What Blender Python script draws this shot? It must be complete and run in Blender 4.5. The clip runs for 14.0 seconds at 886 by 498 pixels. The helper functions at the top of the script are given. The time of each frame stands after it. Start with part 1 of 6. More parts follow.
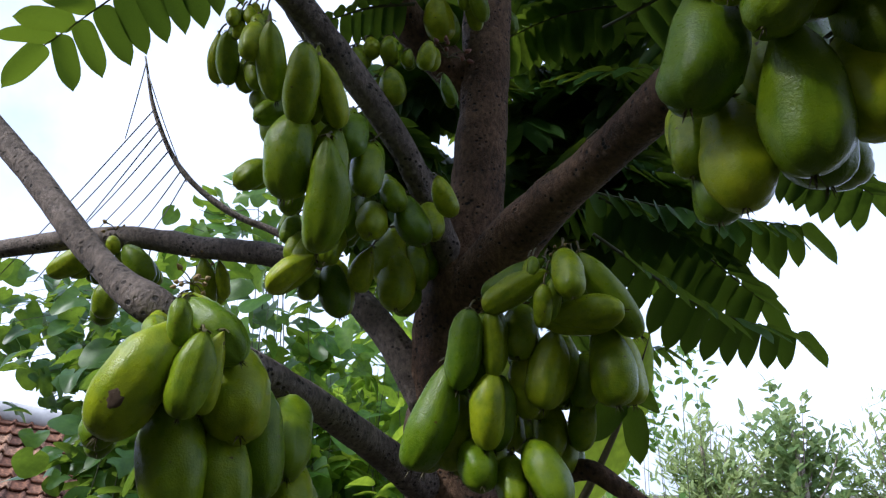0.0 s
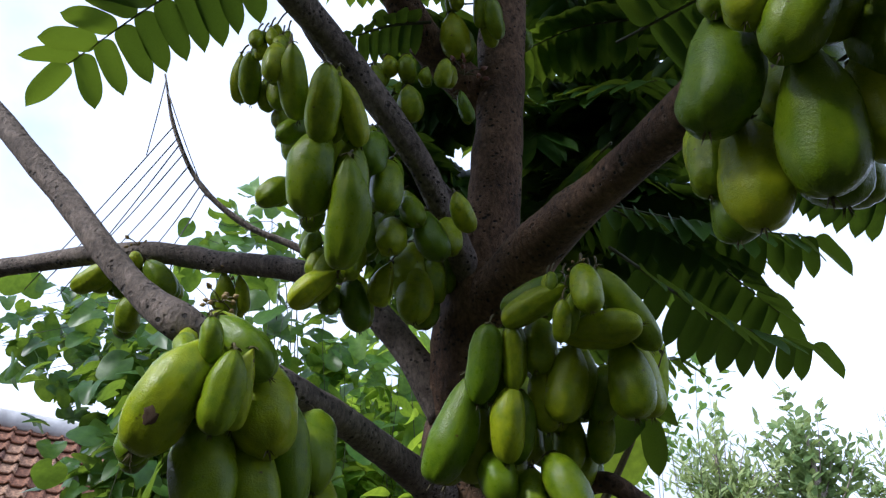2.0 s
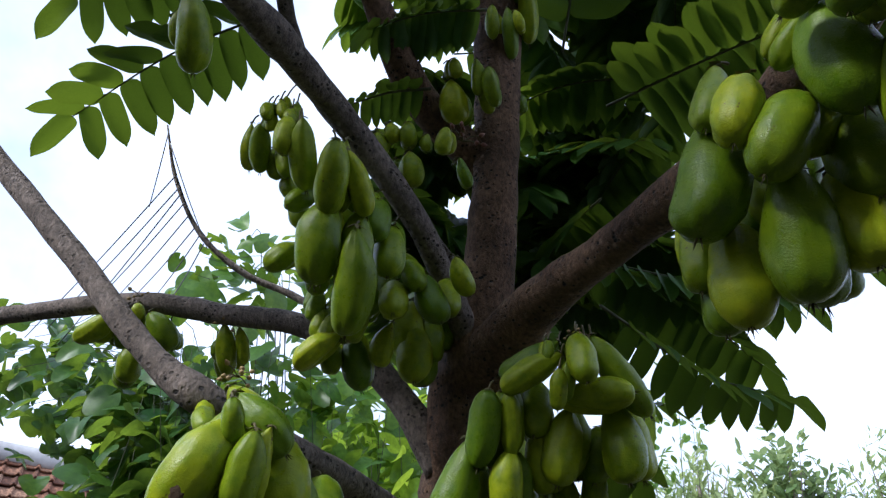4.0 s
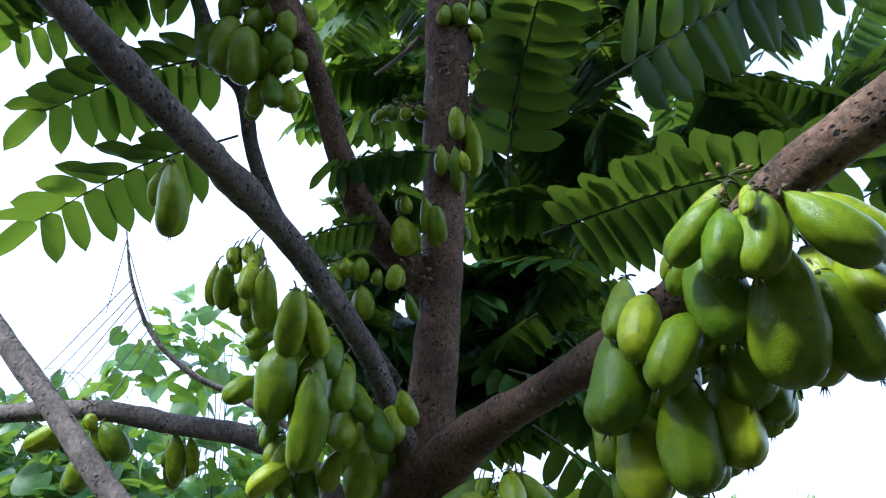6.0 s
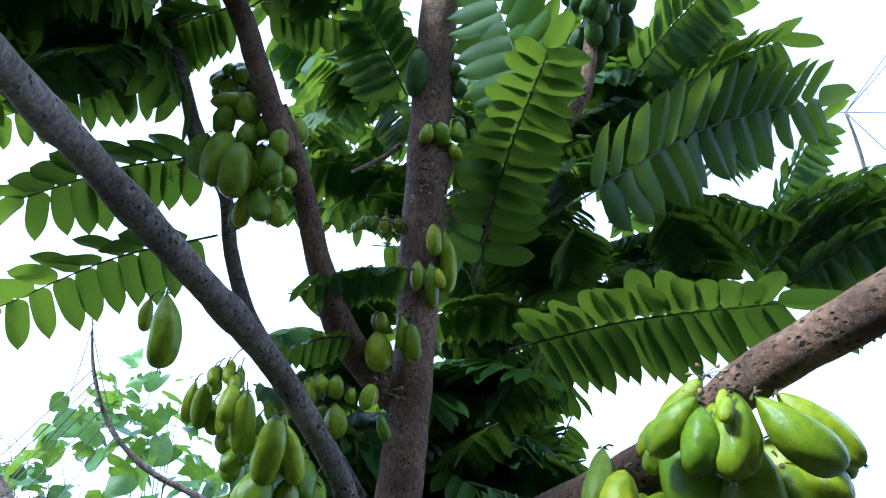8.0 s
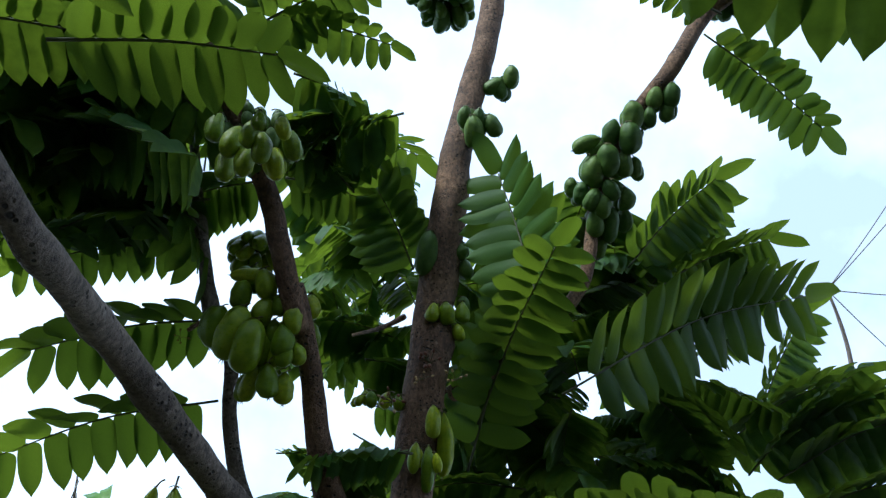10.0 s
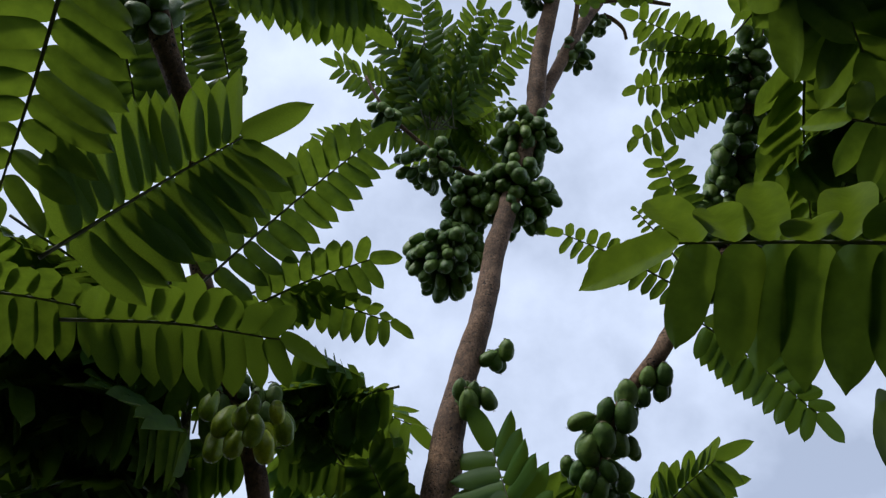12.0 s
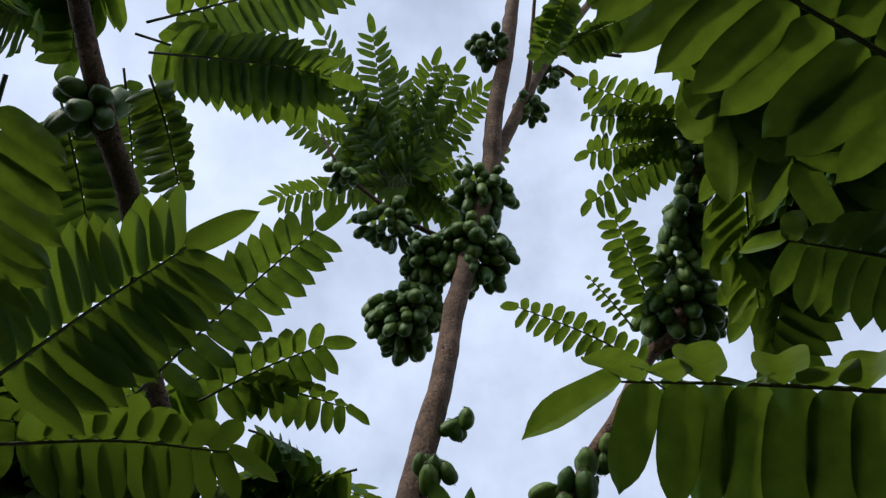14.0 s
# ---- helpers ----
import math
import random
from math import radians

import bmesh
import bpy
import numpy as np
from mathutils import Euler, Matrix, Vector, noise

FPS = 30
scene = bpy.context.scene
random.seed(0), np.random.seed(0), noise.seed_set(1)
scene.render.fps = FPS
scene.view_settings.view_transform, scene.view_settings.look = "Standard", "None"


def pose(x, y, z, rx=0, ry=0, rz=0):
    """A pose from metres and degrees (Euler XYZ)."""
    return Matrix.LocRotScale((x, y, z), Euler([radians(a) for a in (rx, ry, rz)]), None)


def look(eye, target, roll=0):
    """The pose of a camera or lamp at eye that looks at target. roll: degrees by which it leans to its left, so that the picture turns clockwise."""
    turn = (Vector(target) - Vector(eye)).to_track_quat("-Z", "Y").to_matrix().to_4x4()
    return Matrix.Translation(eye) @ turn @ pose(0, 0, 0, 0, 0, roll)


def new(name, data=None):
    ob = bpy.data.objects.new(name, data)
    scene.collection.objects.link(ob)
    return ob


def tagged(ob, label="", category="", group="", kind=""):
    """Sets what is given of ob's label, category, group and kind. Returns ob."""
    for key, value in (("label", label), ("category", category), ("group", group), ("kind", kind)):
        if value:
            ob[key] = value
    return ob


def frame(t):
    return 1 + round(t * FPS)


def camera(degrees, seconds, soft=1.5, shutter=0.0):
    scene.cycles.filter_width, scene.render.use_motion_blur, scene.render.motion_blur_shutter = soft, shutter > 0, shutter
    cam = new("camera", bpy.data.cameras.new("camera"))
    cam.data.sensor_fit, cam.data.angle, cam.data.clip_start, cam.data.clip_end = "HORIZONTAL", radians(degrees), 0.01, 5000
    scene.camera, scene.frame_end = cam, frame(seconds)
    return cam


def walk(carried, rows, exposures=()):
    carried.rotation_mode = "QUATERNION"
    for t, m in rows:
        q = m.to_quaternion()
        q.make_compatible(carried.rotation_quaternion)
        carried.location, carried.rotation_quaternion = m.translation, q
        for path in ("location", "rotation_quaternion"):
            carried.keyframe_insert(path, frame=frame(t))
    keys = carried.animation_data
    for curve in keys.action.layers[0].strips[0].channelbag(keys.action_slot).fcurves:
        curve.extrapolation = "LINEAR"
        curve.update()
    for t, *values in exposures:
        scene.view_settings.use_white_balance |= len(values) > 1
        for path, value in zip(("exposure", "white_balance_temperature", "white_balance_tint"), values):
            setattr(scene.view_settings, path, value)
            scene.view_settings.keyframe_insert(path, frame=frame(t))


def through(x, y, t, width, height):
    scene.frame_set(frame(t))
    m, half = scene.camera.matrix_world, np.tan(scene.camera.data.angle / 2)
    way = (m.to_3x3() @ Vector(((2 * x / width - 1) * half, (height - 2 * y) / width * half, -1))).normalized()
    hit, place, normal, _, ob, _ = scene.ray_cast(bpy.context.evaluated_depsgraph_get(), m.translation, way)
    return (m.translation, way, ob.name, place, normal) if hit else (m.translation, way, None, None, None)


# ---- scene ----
from mathutils.bvhtree import BVHTree

cam = camera(62.5, 14.0, soft=1.3)
PATH = [
    (0.0, (0.0221, 0.0666, 1.6885), (-0.0235, 1.9616, 2.3265), -0.28),
    (0.5, (0.0236, 0.0664, 1.6873), (-0.0216, 1.9571, 2.3376), -0.35),
    (1.0, (0.0252, 0.0712, 1.6862), (-0.0331, 1.9537, 2.3591), -0.44),
    (1.5, (0.0192, 0.0614, 1.6881), (-0.0507, 1.9441, 2.3594), -0.59),
    (2.0, (0.0149, 0.0544, 1.6908), (-0.0594, 1.9407, 2.3514), -0.33),
    (2.2, (0.0144, 0.0515, 1.6948), (-0.0773, 1.9312, 2.3717), -0.43),
    (4.3, (0.0000, 0.0000, 1.7200), (0.0000, 1.8544, 2.4693), 0.00),
    (4.5, (0.0035, -0.0090, 1.7232), (0.0279, 1.8370, 2.4925), 0.28),
    (5.0, (0.0088, -0.0223, 1.7364), (0.0346, 1.8141, 2.5284), -0.18),
    (5.5, (0.0026, -0.0630, 1.7638), (0.0468, 1.7487, 2.6098), -0.25),
    (5.8, (-0.0127, -0.0851, 1.7666), (0.0872, 1.7181, 2.6260), -0.70),
    (6.0, (-0.0046, -0.0899, 1.7696), (0.1180, 1.7103, 2.6323), -0.57),
    (6.5, (-0.0060, -0.1170, 1.7766), (0.1761, 1.6591, 2.6778), -0.57),
    (7.0, (-0.0232, -0.1302, 1.7953), (0.1964, 1.6237, 2.7309), -0.03),
    (7.2, (-0.0273, -0.1353, 1.8014), (0.2016, 1.6121, 2.7469), 0.43),
    (9.3, (-0.0696, -0.1941, 1.8504), (0.2322, 1.4133, 3.0016), 1.75),
    (9.5, (-0.0706, -0.2035, 1.8529), (0.2347, 1.3841, 3.0303), 2.99),
    (9.6, (-0.0789, -0.2039, 1.8589), (0.2187, 1.3759, 3.0487), 2.87),
    (10.0, (-0.0882, -0.2102, 1.8648), (0.1543, 1.2858, 3.1698), 4.39),
    (10.2, (-0.0956, -0.2165, 1.8577), (0.1580, 1.2187, 3.2273), 4.21),
    (10.5, (-0.0927, -0.2240, 1.8613), (0.1165, 1.1457, 3.3036), 4.89),
    (11.0, (-0.0829, -0.2366, 1.8645), (0.0930, 1.0084, 3.4199), 4.97),
    (11.2, (-0.0864, -0.2422, 1.8669), (0.0458, 0.9186, 3.4902), 5.94),
    (11.5, (-0.0936, -0.2486, 1.8765), (0.0388, 0.8461, 3.5451), 6.27),
    (11.7, (-0.0963, -0.2468, 1.8732), (0.0268, 0.8282, 3.5553), 7.18),
    (12.0, (-0.0973, -0.2487, 1.8863), (0.0116, 0.7496, 3.6159), 8.85),
    (12.5, (-0.0877, -0.2538, 1.9020), (0.0374, 0.7026, 3.6540), 7.32),
    (13.0, (-0.0925, -0.2903, 1.9071), (0.0722, 0.6638, 3.6571), 4.91),
    (13.2, (-0.0915, -0.3018, 1.9135), (0.0762, 0.6709, 3.6530), 4.70),
    (13.5, (-0.0984, -0.3084, 1.9142), (0.0943, 0.6518, 3.6580), 3.44),
    (14.0, (-0.1002, -0.3235, 1.9308), (0.0833, 0.5921, 3.6994), 3.13),
]
EXPOSURE = [(0.0, 1.02, 5700, 13), (2.2, 1.02, 5700, 13), (5.0, 0.97, 5550, 11), (5.5, 1.2, 5350, 10), (6.5, 2.05, 4850, 10), (7.2, 2.1, 4800, 10), (9.5, 1.4, 5100, -1), (11.0, 0.46, 6050, 8), (12.5, 0.26, 6100, 9), (14.0, 0.26, 6100, 9)]
walk(cam, [(t, look(eye, target, roll)) for t, eye, target, roll in PATH], EXPOSURE)

# ---- sky and sun ----
SUN_ELEVATION, SUN_ROTATION = radians(45), radians(-121)
world = bpy.data.worlds.new("world")
scene.world = world
world.use_nodes = True
wn, wl = world.node_tree.nodes, world.node_tree.links
wn.clear()
sky = wn.new("ShaderNodeTexSky")
sky.sky_type, sky.sun_disc = "NISHITA", False
sky.sun_elevation, sky.sun_rotation = SUN_ELEVATION, SUN_ROTATION
sky.dust_density, sky.air_density = 3.0, 1.0
direction = wn.new("ShaderNodeTexCoord")
clouds = wn.new("ShaderNodeTexNoise")
clouds.inputs["Scale"].default_value, clouds.inputs["Detail"].default_value, clouds.inputs["Roughness"].default_value = 2.6, 7, 0.55
wl.new(direction.outputs["Generated"], clouds.inputs["Vector"])
cover = wn.new("ShaderNodeMapRange")
cover.inputs["From Min"].default_value, cover.inputs["From Max"].default_value = 0.36, 0.66
cover.inputs["To Min"].default_value, cover.inputs["To Max"].default_value = 0.45, 1.0
wl.new(clouds.outputs["Fac"], cover.inputs["Value"])
veil = wn.new("ShaderNodeMix")
veil.data_type = "RGBA"
veil.inputs["B"].default_value = (8.7, 9.4, 11.2, 1)
wl.new(cover.outputs["Result"], veil.inputs["Factor"])
wl.new(sky.outputs["Color"], veil.inputs["A"])
backdrop_light = wn.new("ShaderNodeBackground")
backdrop_light.inputs["Strength"].default_value = 0.088
world_out = wn.new("ShaderNodeOutputWorld")
wl.new(veil.outputs["Result"], backdrop_light.inputs["Color"])
wl.new(backdrop_light.outputs["Background"], world_out.inputs["Surface"])

sun_data = bpy.data.lights.new("sun", "SUN")
sun_data.energy, sun_data.angle, sun_data.color = 2.0, radians(9), (1.0, 0.94, 0.84)
sun = new("sun", sun_data)
sun_to = Vector((math.sin(SUN_ROTATION) * math.cos(SUN_ELEVATION), math.cos(SUN_ROTATION) * math.cos(SUN_ELEVATION), math.sin(SUN_ELEVATION)))
sun.matrix_world = look(tuple(sun_to * 20), (0, 0, 0))

# ---- materials ----
def shader(name):
    m = bpy.data.materials.new(name)
    m.use_nodes = True
    n, l = m.node_tree.nodes, m.node_tree.links
    return m, n, l, n["Principled BSDF"]


def noise_node(n, l, scale, detail=4, rough=0.55, coords="Object", stretch=None):
    tc = n.new("ShaderNodeTexCoord")
    tex = n.new("ShaderNodeTexNoise")
    tex.inputs["Scale"].default_value, tex.inputs["Detail"].default_value, tex.inputs["Roughness"].default_value = scale, detail, rough
    src = tc.outputs[coords]
    if stretch:
        mp = n.new("ShaderNodeMapping")
        mp.inputs["Scale"].default_value = stretch
        l.new(src, mp.inputs["Vector"])
        src = mp.outputs["Vector"]
    l.new(src, tex.inputs["Vector"])
    return tex


def ramp(n, l, src, stops):
    r = n.new("ShaderNodeValToRGB")
    e = r.color_ramp.elements
    while len(e) < len(stops):
        e.new(0.5)
    for el, (p, c) in zip(e, stops):
        el.position, el.color = p, (*c, 1) if len(c) == 3 else c
    l.new(src, r.inputs["Fac"])
    return r


def mix(n, l, a, b, fac, mode="MIX"):
    m = n.new("ShaderNodeMix")
    m.data_type, m.blend_type = "RGBA", mode
    for key, v in (("A", a), ("B", b), ("Factor", fac)):
        if isinstance(v, (int, float)):
            m.inputs[key].default_value = v
        elif isinstance(v, tuple):
            m.inputs[key].default_value = (*v, 1)
        else:
            l.new(v, m.inputs[key])
    return m.outputs["Result"]


def bump(n, l, bsdf, height, strength, distance):
    b = n.new("ShaderNodeBump")
    b.inputs["Strength"].default_value, b.inputs["Distance"].default_value = strength, distance
    l.new(height, b.inputs["Height"])
    l.new(b.outputs["Normal"], bsdf.inputs["Normal"])


def make_bark(name, dark, light, dots):
    """Corky bark: broad blotches, fine grain, dark pits in two sizes and pale lichen flecks."""
    m, n, l, bsdf = shader(name)
    big = noise_node(n, l, 17, 6, 0.65)
    fine = noise_node(n, l, 210, 5, 0.7, stretch=(1, 1, 0.6))
    base = ramp(n, l, big.outputs["Fac"], [(0.32, dark), (0.5, tuple((a + b) / 2 for a, b in zip(dark, light))), (0.68, light)])
    grain = ramp(n, l, fine.outputs["Fac"], [(0.34, (0.4, 0.4, 0.4)), (0.66, (1.35, 1.3, 1.25))])
    col = mix(n, l, base.outputs["Color"], grain.outputs["Color"], 1.0, "MULTIPLY")
    tc = n.new("ShaderNodeTexCoord")

    def cells(scale, inner, outer, cover, stretch):
        mp = n.new("ShaderNodeMapping")
        mp.inputs["Scale"].default_value = stretch
        vor = n.new("ShaderNodeTexVoronoi")
        vor.inputs["Scale"].default_value = scale
        l.new(tc.outputs["Object"], mp.inputs["Vector"])
        l.new(mp.outputs["Vector"], vor.inputs["Vector"])
        spot = ramp(n, l, vor.outputs["Distance"], [(inner, (1, 1, 1)), (outer, (0, 0, 0))])
        patch = ramp(n, l, noise_node(n, l, 30, 2).outputs["Fac"], [(cover, (0, 0, 0)), (cover + 0.12, (1, 1, 1))])
        return mix(n, l, spot.outputs["Color"], patch.outputs["Color"], 1.0, "MULTIPLY")

    lichen = cells(85, 0.18, 0.30, 0.50, (1, 1, 1))
    col = mix(n, l, col, tuple(min(0.6, 1.35 * c + 0.04) for c in light), mix(n, l, (0, 0, 0), lichen, 0.55))
    pits = mix(n, l, cells(66, 0.13, 0.21, 0.46, (1, 1, 1.6)), cells(130, 0.18, 0.27, 0.44, (1, 1, 1.2)), 1.0, "ADD")
    col = mix(n, l, col, dots, pits)
    l.new(col, bsdf.inputs["Base Color"])
    bsdf.inputs["Roughness"].default_value = 0.82
    height = mix(n, l, mix(n, l, fine.outputs["Fac"], big.outputs["Fac"], 0.45), pits, 0.8, "SUBTRACT")
    bump(n, l, bsdf, height, 1.0, 0.007)
    return m


def make_leaf(name, deep, fresh, through, share, rough=0.42):
    m, n, l, bsdf = shader(name)
    info = n.new("ShaderNodeObjectInfo")
    geo = n.new("ShaderNodeNewGeometry")
    vary = n.new("ShaderNodeMath")
    vary.operation = "ADD"
    l.new(info.outputs["Random"], vary.inputs[0])
    l.new(geo.outputs["Random Per Island"], vary.inputs[1])
    half = n.new("ShaderNodeMath")
    half.operation = "MULTIPLY"
    half.inputs[1].default_value = 0.5
    l.new(vary.outputs["Value"], half.inputs[0])
    tone = ramp(n, l, half.outputs["Value"], [(0.15, deep), (0.85, fresh)])
    blot = noise_node(n, l, 60, 4)
    shade = ramp(n, l, blot.outputs["Fac"], [(0.3, (0.72, 0.75, 0.7)), (0.7, (1.15, 1.12, 1.0))])
    col = mix(n, l, tone.outputs["Color"], shade.outputs["Color"], 1.0, "MULTIPLY")
    l.new(col, bsdf.inputs["Base Color"])
    bsdf.inputs["Roughness"].default_value = rough
    bsdf.inputs["Specular IOR Level"].default_value = 0.25
    vein = noise_node(n, l, 240, 3)
    bump(n, l, bsdf, vein.outputs["Fac"], 0.25, 0.001)
    lit = n.new("ShaderNodeBsdfTranslucent")
    glow = mix(n, l, through, shade.outputs["Color"], 1.0, "MULTIPLY")
    l.new(glow, lit.inputs["Color"])
    both = n.new("ShaderNodeMixShader")
    both.inputs["Fac"].default_value = share
    l.new(bsdf.outputs["BSDF"], both.inputs[1])
    l.new(lit.outputs["BSDF"], both.inputs[2])
    l.new(both.outputs["Shader"], n["Material Output"].inputs["Surface"])
    return m


def make_fruit(name, deep, fresh, gloss):
    """Thin glossy skin: tone by fruit, pale ribs, pin-prick pores, a few brown scars."""
    m, n, l, bsdf = shader(name)
    even = (1, 1, 2.0)
    info = n.new("ShaderNodeObjectInfo")
    tone = ramp(n, l, info.outputs["Random"], [(0.0, deep), (0.5, tuple(0.6 * a + 0.4 * b for a, b in zip(deep, fresh))), (1.0, fresh)])
    soft = noise_node(n, l, 3.2, 4, stretch=even)
    shade = ramp(n, l, soft.outputs["Fac"], [(0.3, (0.62, 0.72, 0.6)), (0.7, (1.25, 1.15, 0.9))])
    col = mix(n, l, tone.outputs["Color"], shade.outputs["Color"], 1.0, "MULTIPLY")
    pores = n.new("ShaderNodeTexVoronoi")
    pores.inputs["Scale"].default_value = 30
    tc = n.new("ShaderNodeTexCoord")
    mp = n.new("ShaderNodeMapping")
    mp.inputs["Scale"].default_value = even
    l.new(tc.outputs["Object"], mp.inputs["Vector"])
    l.new(mp.outputs["Vector"], pores.inputs["Vector"])
    pit = ramp(n, l, pores.outputs["Distance"], [(0.08, (1, 1, 1)), (0.30, (0, 0, 0))])
    col = mix(n, l, col, (0.30, 0.37, 0.03), mix(n, l, (0, 0, 0), pit.outputs["Color"], 0.22))
    scar = noise_node(n, l, 2.6, 3, 0.65, stretch=even)
    mark = ramp(n, l, scar.outputs["Fac"], [(0.70, (0, 0, 0)), (0.735, (1, 1, 1))])
    col = mix(n, l, col, (0.09, 0.055, 0.016), mark.outputs["Color"])
    l.new(col, bsdf.inputs["Base Color"])
    sheen = ramp(n, l, noise_node(n, l, 9, 3, stretch=even).outputs["Fac"], [(0.3, (gloss,) * 3), (0.7, (gloss + 0.2,) * 3)])
    l.new(sheen.outputs["Color"], bsdf.inputs["Roughness"])
    bsdf.inputs["Specular IOR Level"].default_value = 0.3
    dimple = noise_node(n, l, 26, 3, 0.6, stretch=even)
    bump(n, l, bsdf, mix(n, l, dimple.outputs["Fac"], pit.outputs["Color"], 0.25), 0.14, 0.03)
    return m


def make_plain(name, a, b, scale, rough, strength=0.3, distance=0.003, metal=0.0):
    m, n, l, bsdf = shader(name)
    tex = noise_node(n, l, scale, 5, 0.6)
    c = ramp(n, l, tex.outputs["Fac"], [(0.3, a), (0.7, b)])
    l.new(c.outputs["Color"], bsdf.inputs["Base Color"])
    bsdf.inputs["Roughness"].default_value, bsdf.inputs["Metallic"].default_value = rough, metal
    bump(n, l, bsdf, tex.outputs["Fac"], strength, distance)
    return m


bark = make_bark("bark", (0.055, 0.028, 0.014), (0.25, 0.150, 0.088), (0.010, 0.007, 0.005))
# paler, greyer bark for the left branches, with sky light put into its colour
skylit_grey_bark = make_bark("skylit_grey_bark", (0.085, 0.066, 0.052), (0.27, 0.225, 0.195), (0.025, 0.020, 0.018))
dry_twig = make_bark("dry_twig", (0.22, 0.18, 0.15), (0.42, 0.36, 0.32), (0.10, 0.08, 0.06))
leaf_green = make_leaf("leaf_green", (0.014, 0.055, 0.012), (0.045, 0.115, 0.015), (0.28, 0.42, 0.030), 0.24, 0.58)
garden_leaf = make_leaf("garden_leaf", (0.014, 0.055, 0.022), (0.085, 0.18, 0.03), (0.34, 0.52, 0.05), 0.28, 0.36)
bright_leaf = make_leaf("bright_leaf", (0.04, 0.12, 0.015), (0.22, 0.36, 0.03), (0.52, 0.72, 0.06), 0.42, 0.55)
# far trees: leaf colours lightened to stand in for haze and overexposure
hazed_leaf = make_leaf("hazed_leaf", (0.12, 0.20, 0.08), (0.38, 0.45, 0.22), (0.50, 0.60, 0.22), 0.38, 0.6)
banana_leaf = make_leaf("banana_leaf", (0.16, 0.30, 0.02), (0.28, 0.42, 0.04), (0.6, 0.75, 0.06), 0.5)
fruit_skin = make_fruit("fruit_skin", (0.105, 0.19, 0.004), (0.34, 0.41, 0.008), 0.24)
# darker green skin for the small high fruits, their backlit shade put into colour
young_backlit_skin = make_fruit("young_backlit_skin", (0.046, 0.105, 0.020), (0.120, 0.195, 0.036), 0.42)
stalk_green = make_plain("stalk_green", (0.06, 0.06, 0.02), (0.13, 0.10, 0.035), 150, 0.6)
flower_red = make_plain("flower_red", (0.11, 0.03, 0.02), (0.22, 0.09, 0.05), 90, 0.6)
rachis_green = make_plain("rachis_green", (0.035, 0.045, 0.018), (0.085, 0.09, 0.035), 120, 0.65)
tile_clay = make_plain("tile_clay", (0.26, 0.10, 0.055), (0.46, 0.24, 0.15), 7, 0.85, 0.4, 0.01)
mortar_grey = make_plain("mortar_grey", (0.30, 0.29, 0.28), (0.50, 0.49, 0.47), 6, 0.9)
plaster = make_plain("plaster", (0.10, 0.09, 0.075), (0.20, 0.18, 0.15), 5, 0.9)
soil = make_plain("soil", (0.03, 0.035, 0.015), (0.085, 0.075, 0.035), 3, 0.95)
wire_grey = make_plain("wire_grey", (0.16, 0.15, 0.15), (0.26, 0.25, 0.24), 40, 0.7)
shade_eave_wood = make_plain("shade_eave_wood", (0.06, 0.045, 0.03), (0.12, 0.09, 0.06), 8, 0.8)
scar_brown = make_plain("scar_brown", (0.05, 0.028, 0.012), (0.13, 0.075, 0.03), 300, 0.8)
straw = make_plain("straw", (0.20, 0.11, 0.04), (0.40, 0.30, 0.13), 90, 0.7)

# ---- builders ----
def mesh_of(name, bm, *materials, smooth=True):
    me = bpy.data.meshes.new(name)
    bm.to_mesh(me)
    bm.free()
    for mat in materials:
        me.materials.append(mat)
    if smooth:
        me.polygons.foreach_set("use_smooth", [True] * len(me.polygons))
    return me


PLACED = {}


def part(name, me, parent, label="", m=None):
    """A mesh under a thing or a part; m is its place in the world."""
    ob = new(name, me)
    ob.parent = parent
    m = m or Matrix.Identity(4)
    ob.matrix_basis = PLACED[parent.name].inverted() @ m
    PLACED[ob.name] = m
    return tagged(ob, label)


def thing(name, place, label, category, group="", kind=""):
    ob = new(name)
    ob.empty_display_size = 0.02
    ob.matrix_world = Matrix.Translation(place)
    PLACED[ob.name] = Matrix.Translation(place)
    return tagged(ob, label, category, group, kind)


def glide(points, n):
    """Catmull-Rom through rows of numbers, n steps a span."""
    p = [np.array(q, float) for q in points]
    p = [2 * p[0] - p[1], *p, 2 * p[-1] - p[-2]]
    rows = []
    for i in range(1, len(p) - 2):
        for k in range(n):
            t = k / n
            a, b, c, d = p[i - 1 : i + 3]
            rows.append(0.5 * (2 * b + (c - a) * t + (2 * a - 5 * b + 4 * c - d) * t * t + (3 * b - a - 3 * c + d) * t ** 3))
    rows.append(p[-2])
    return rows


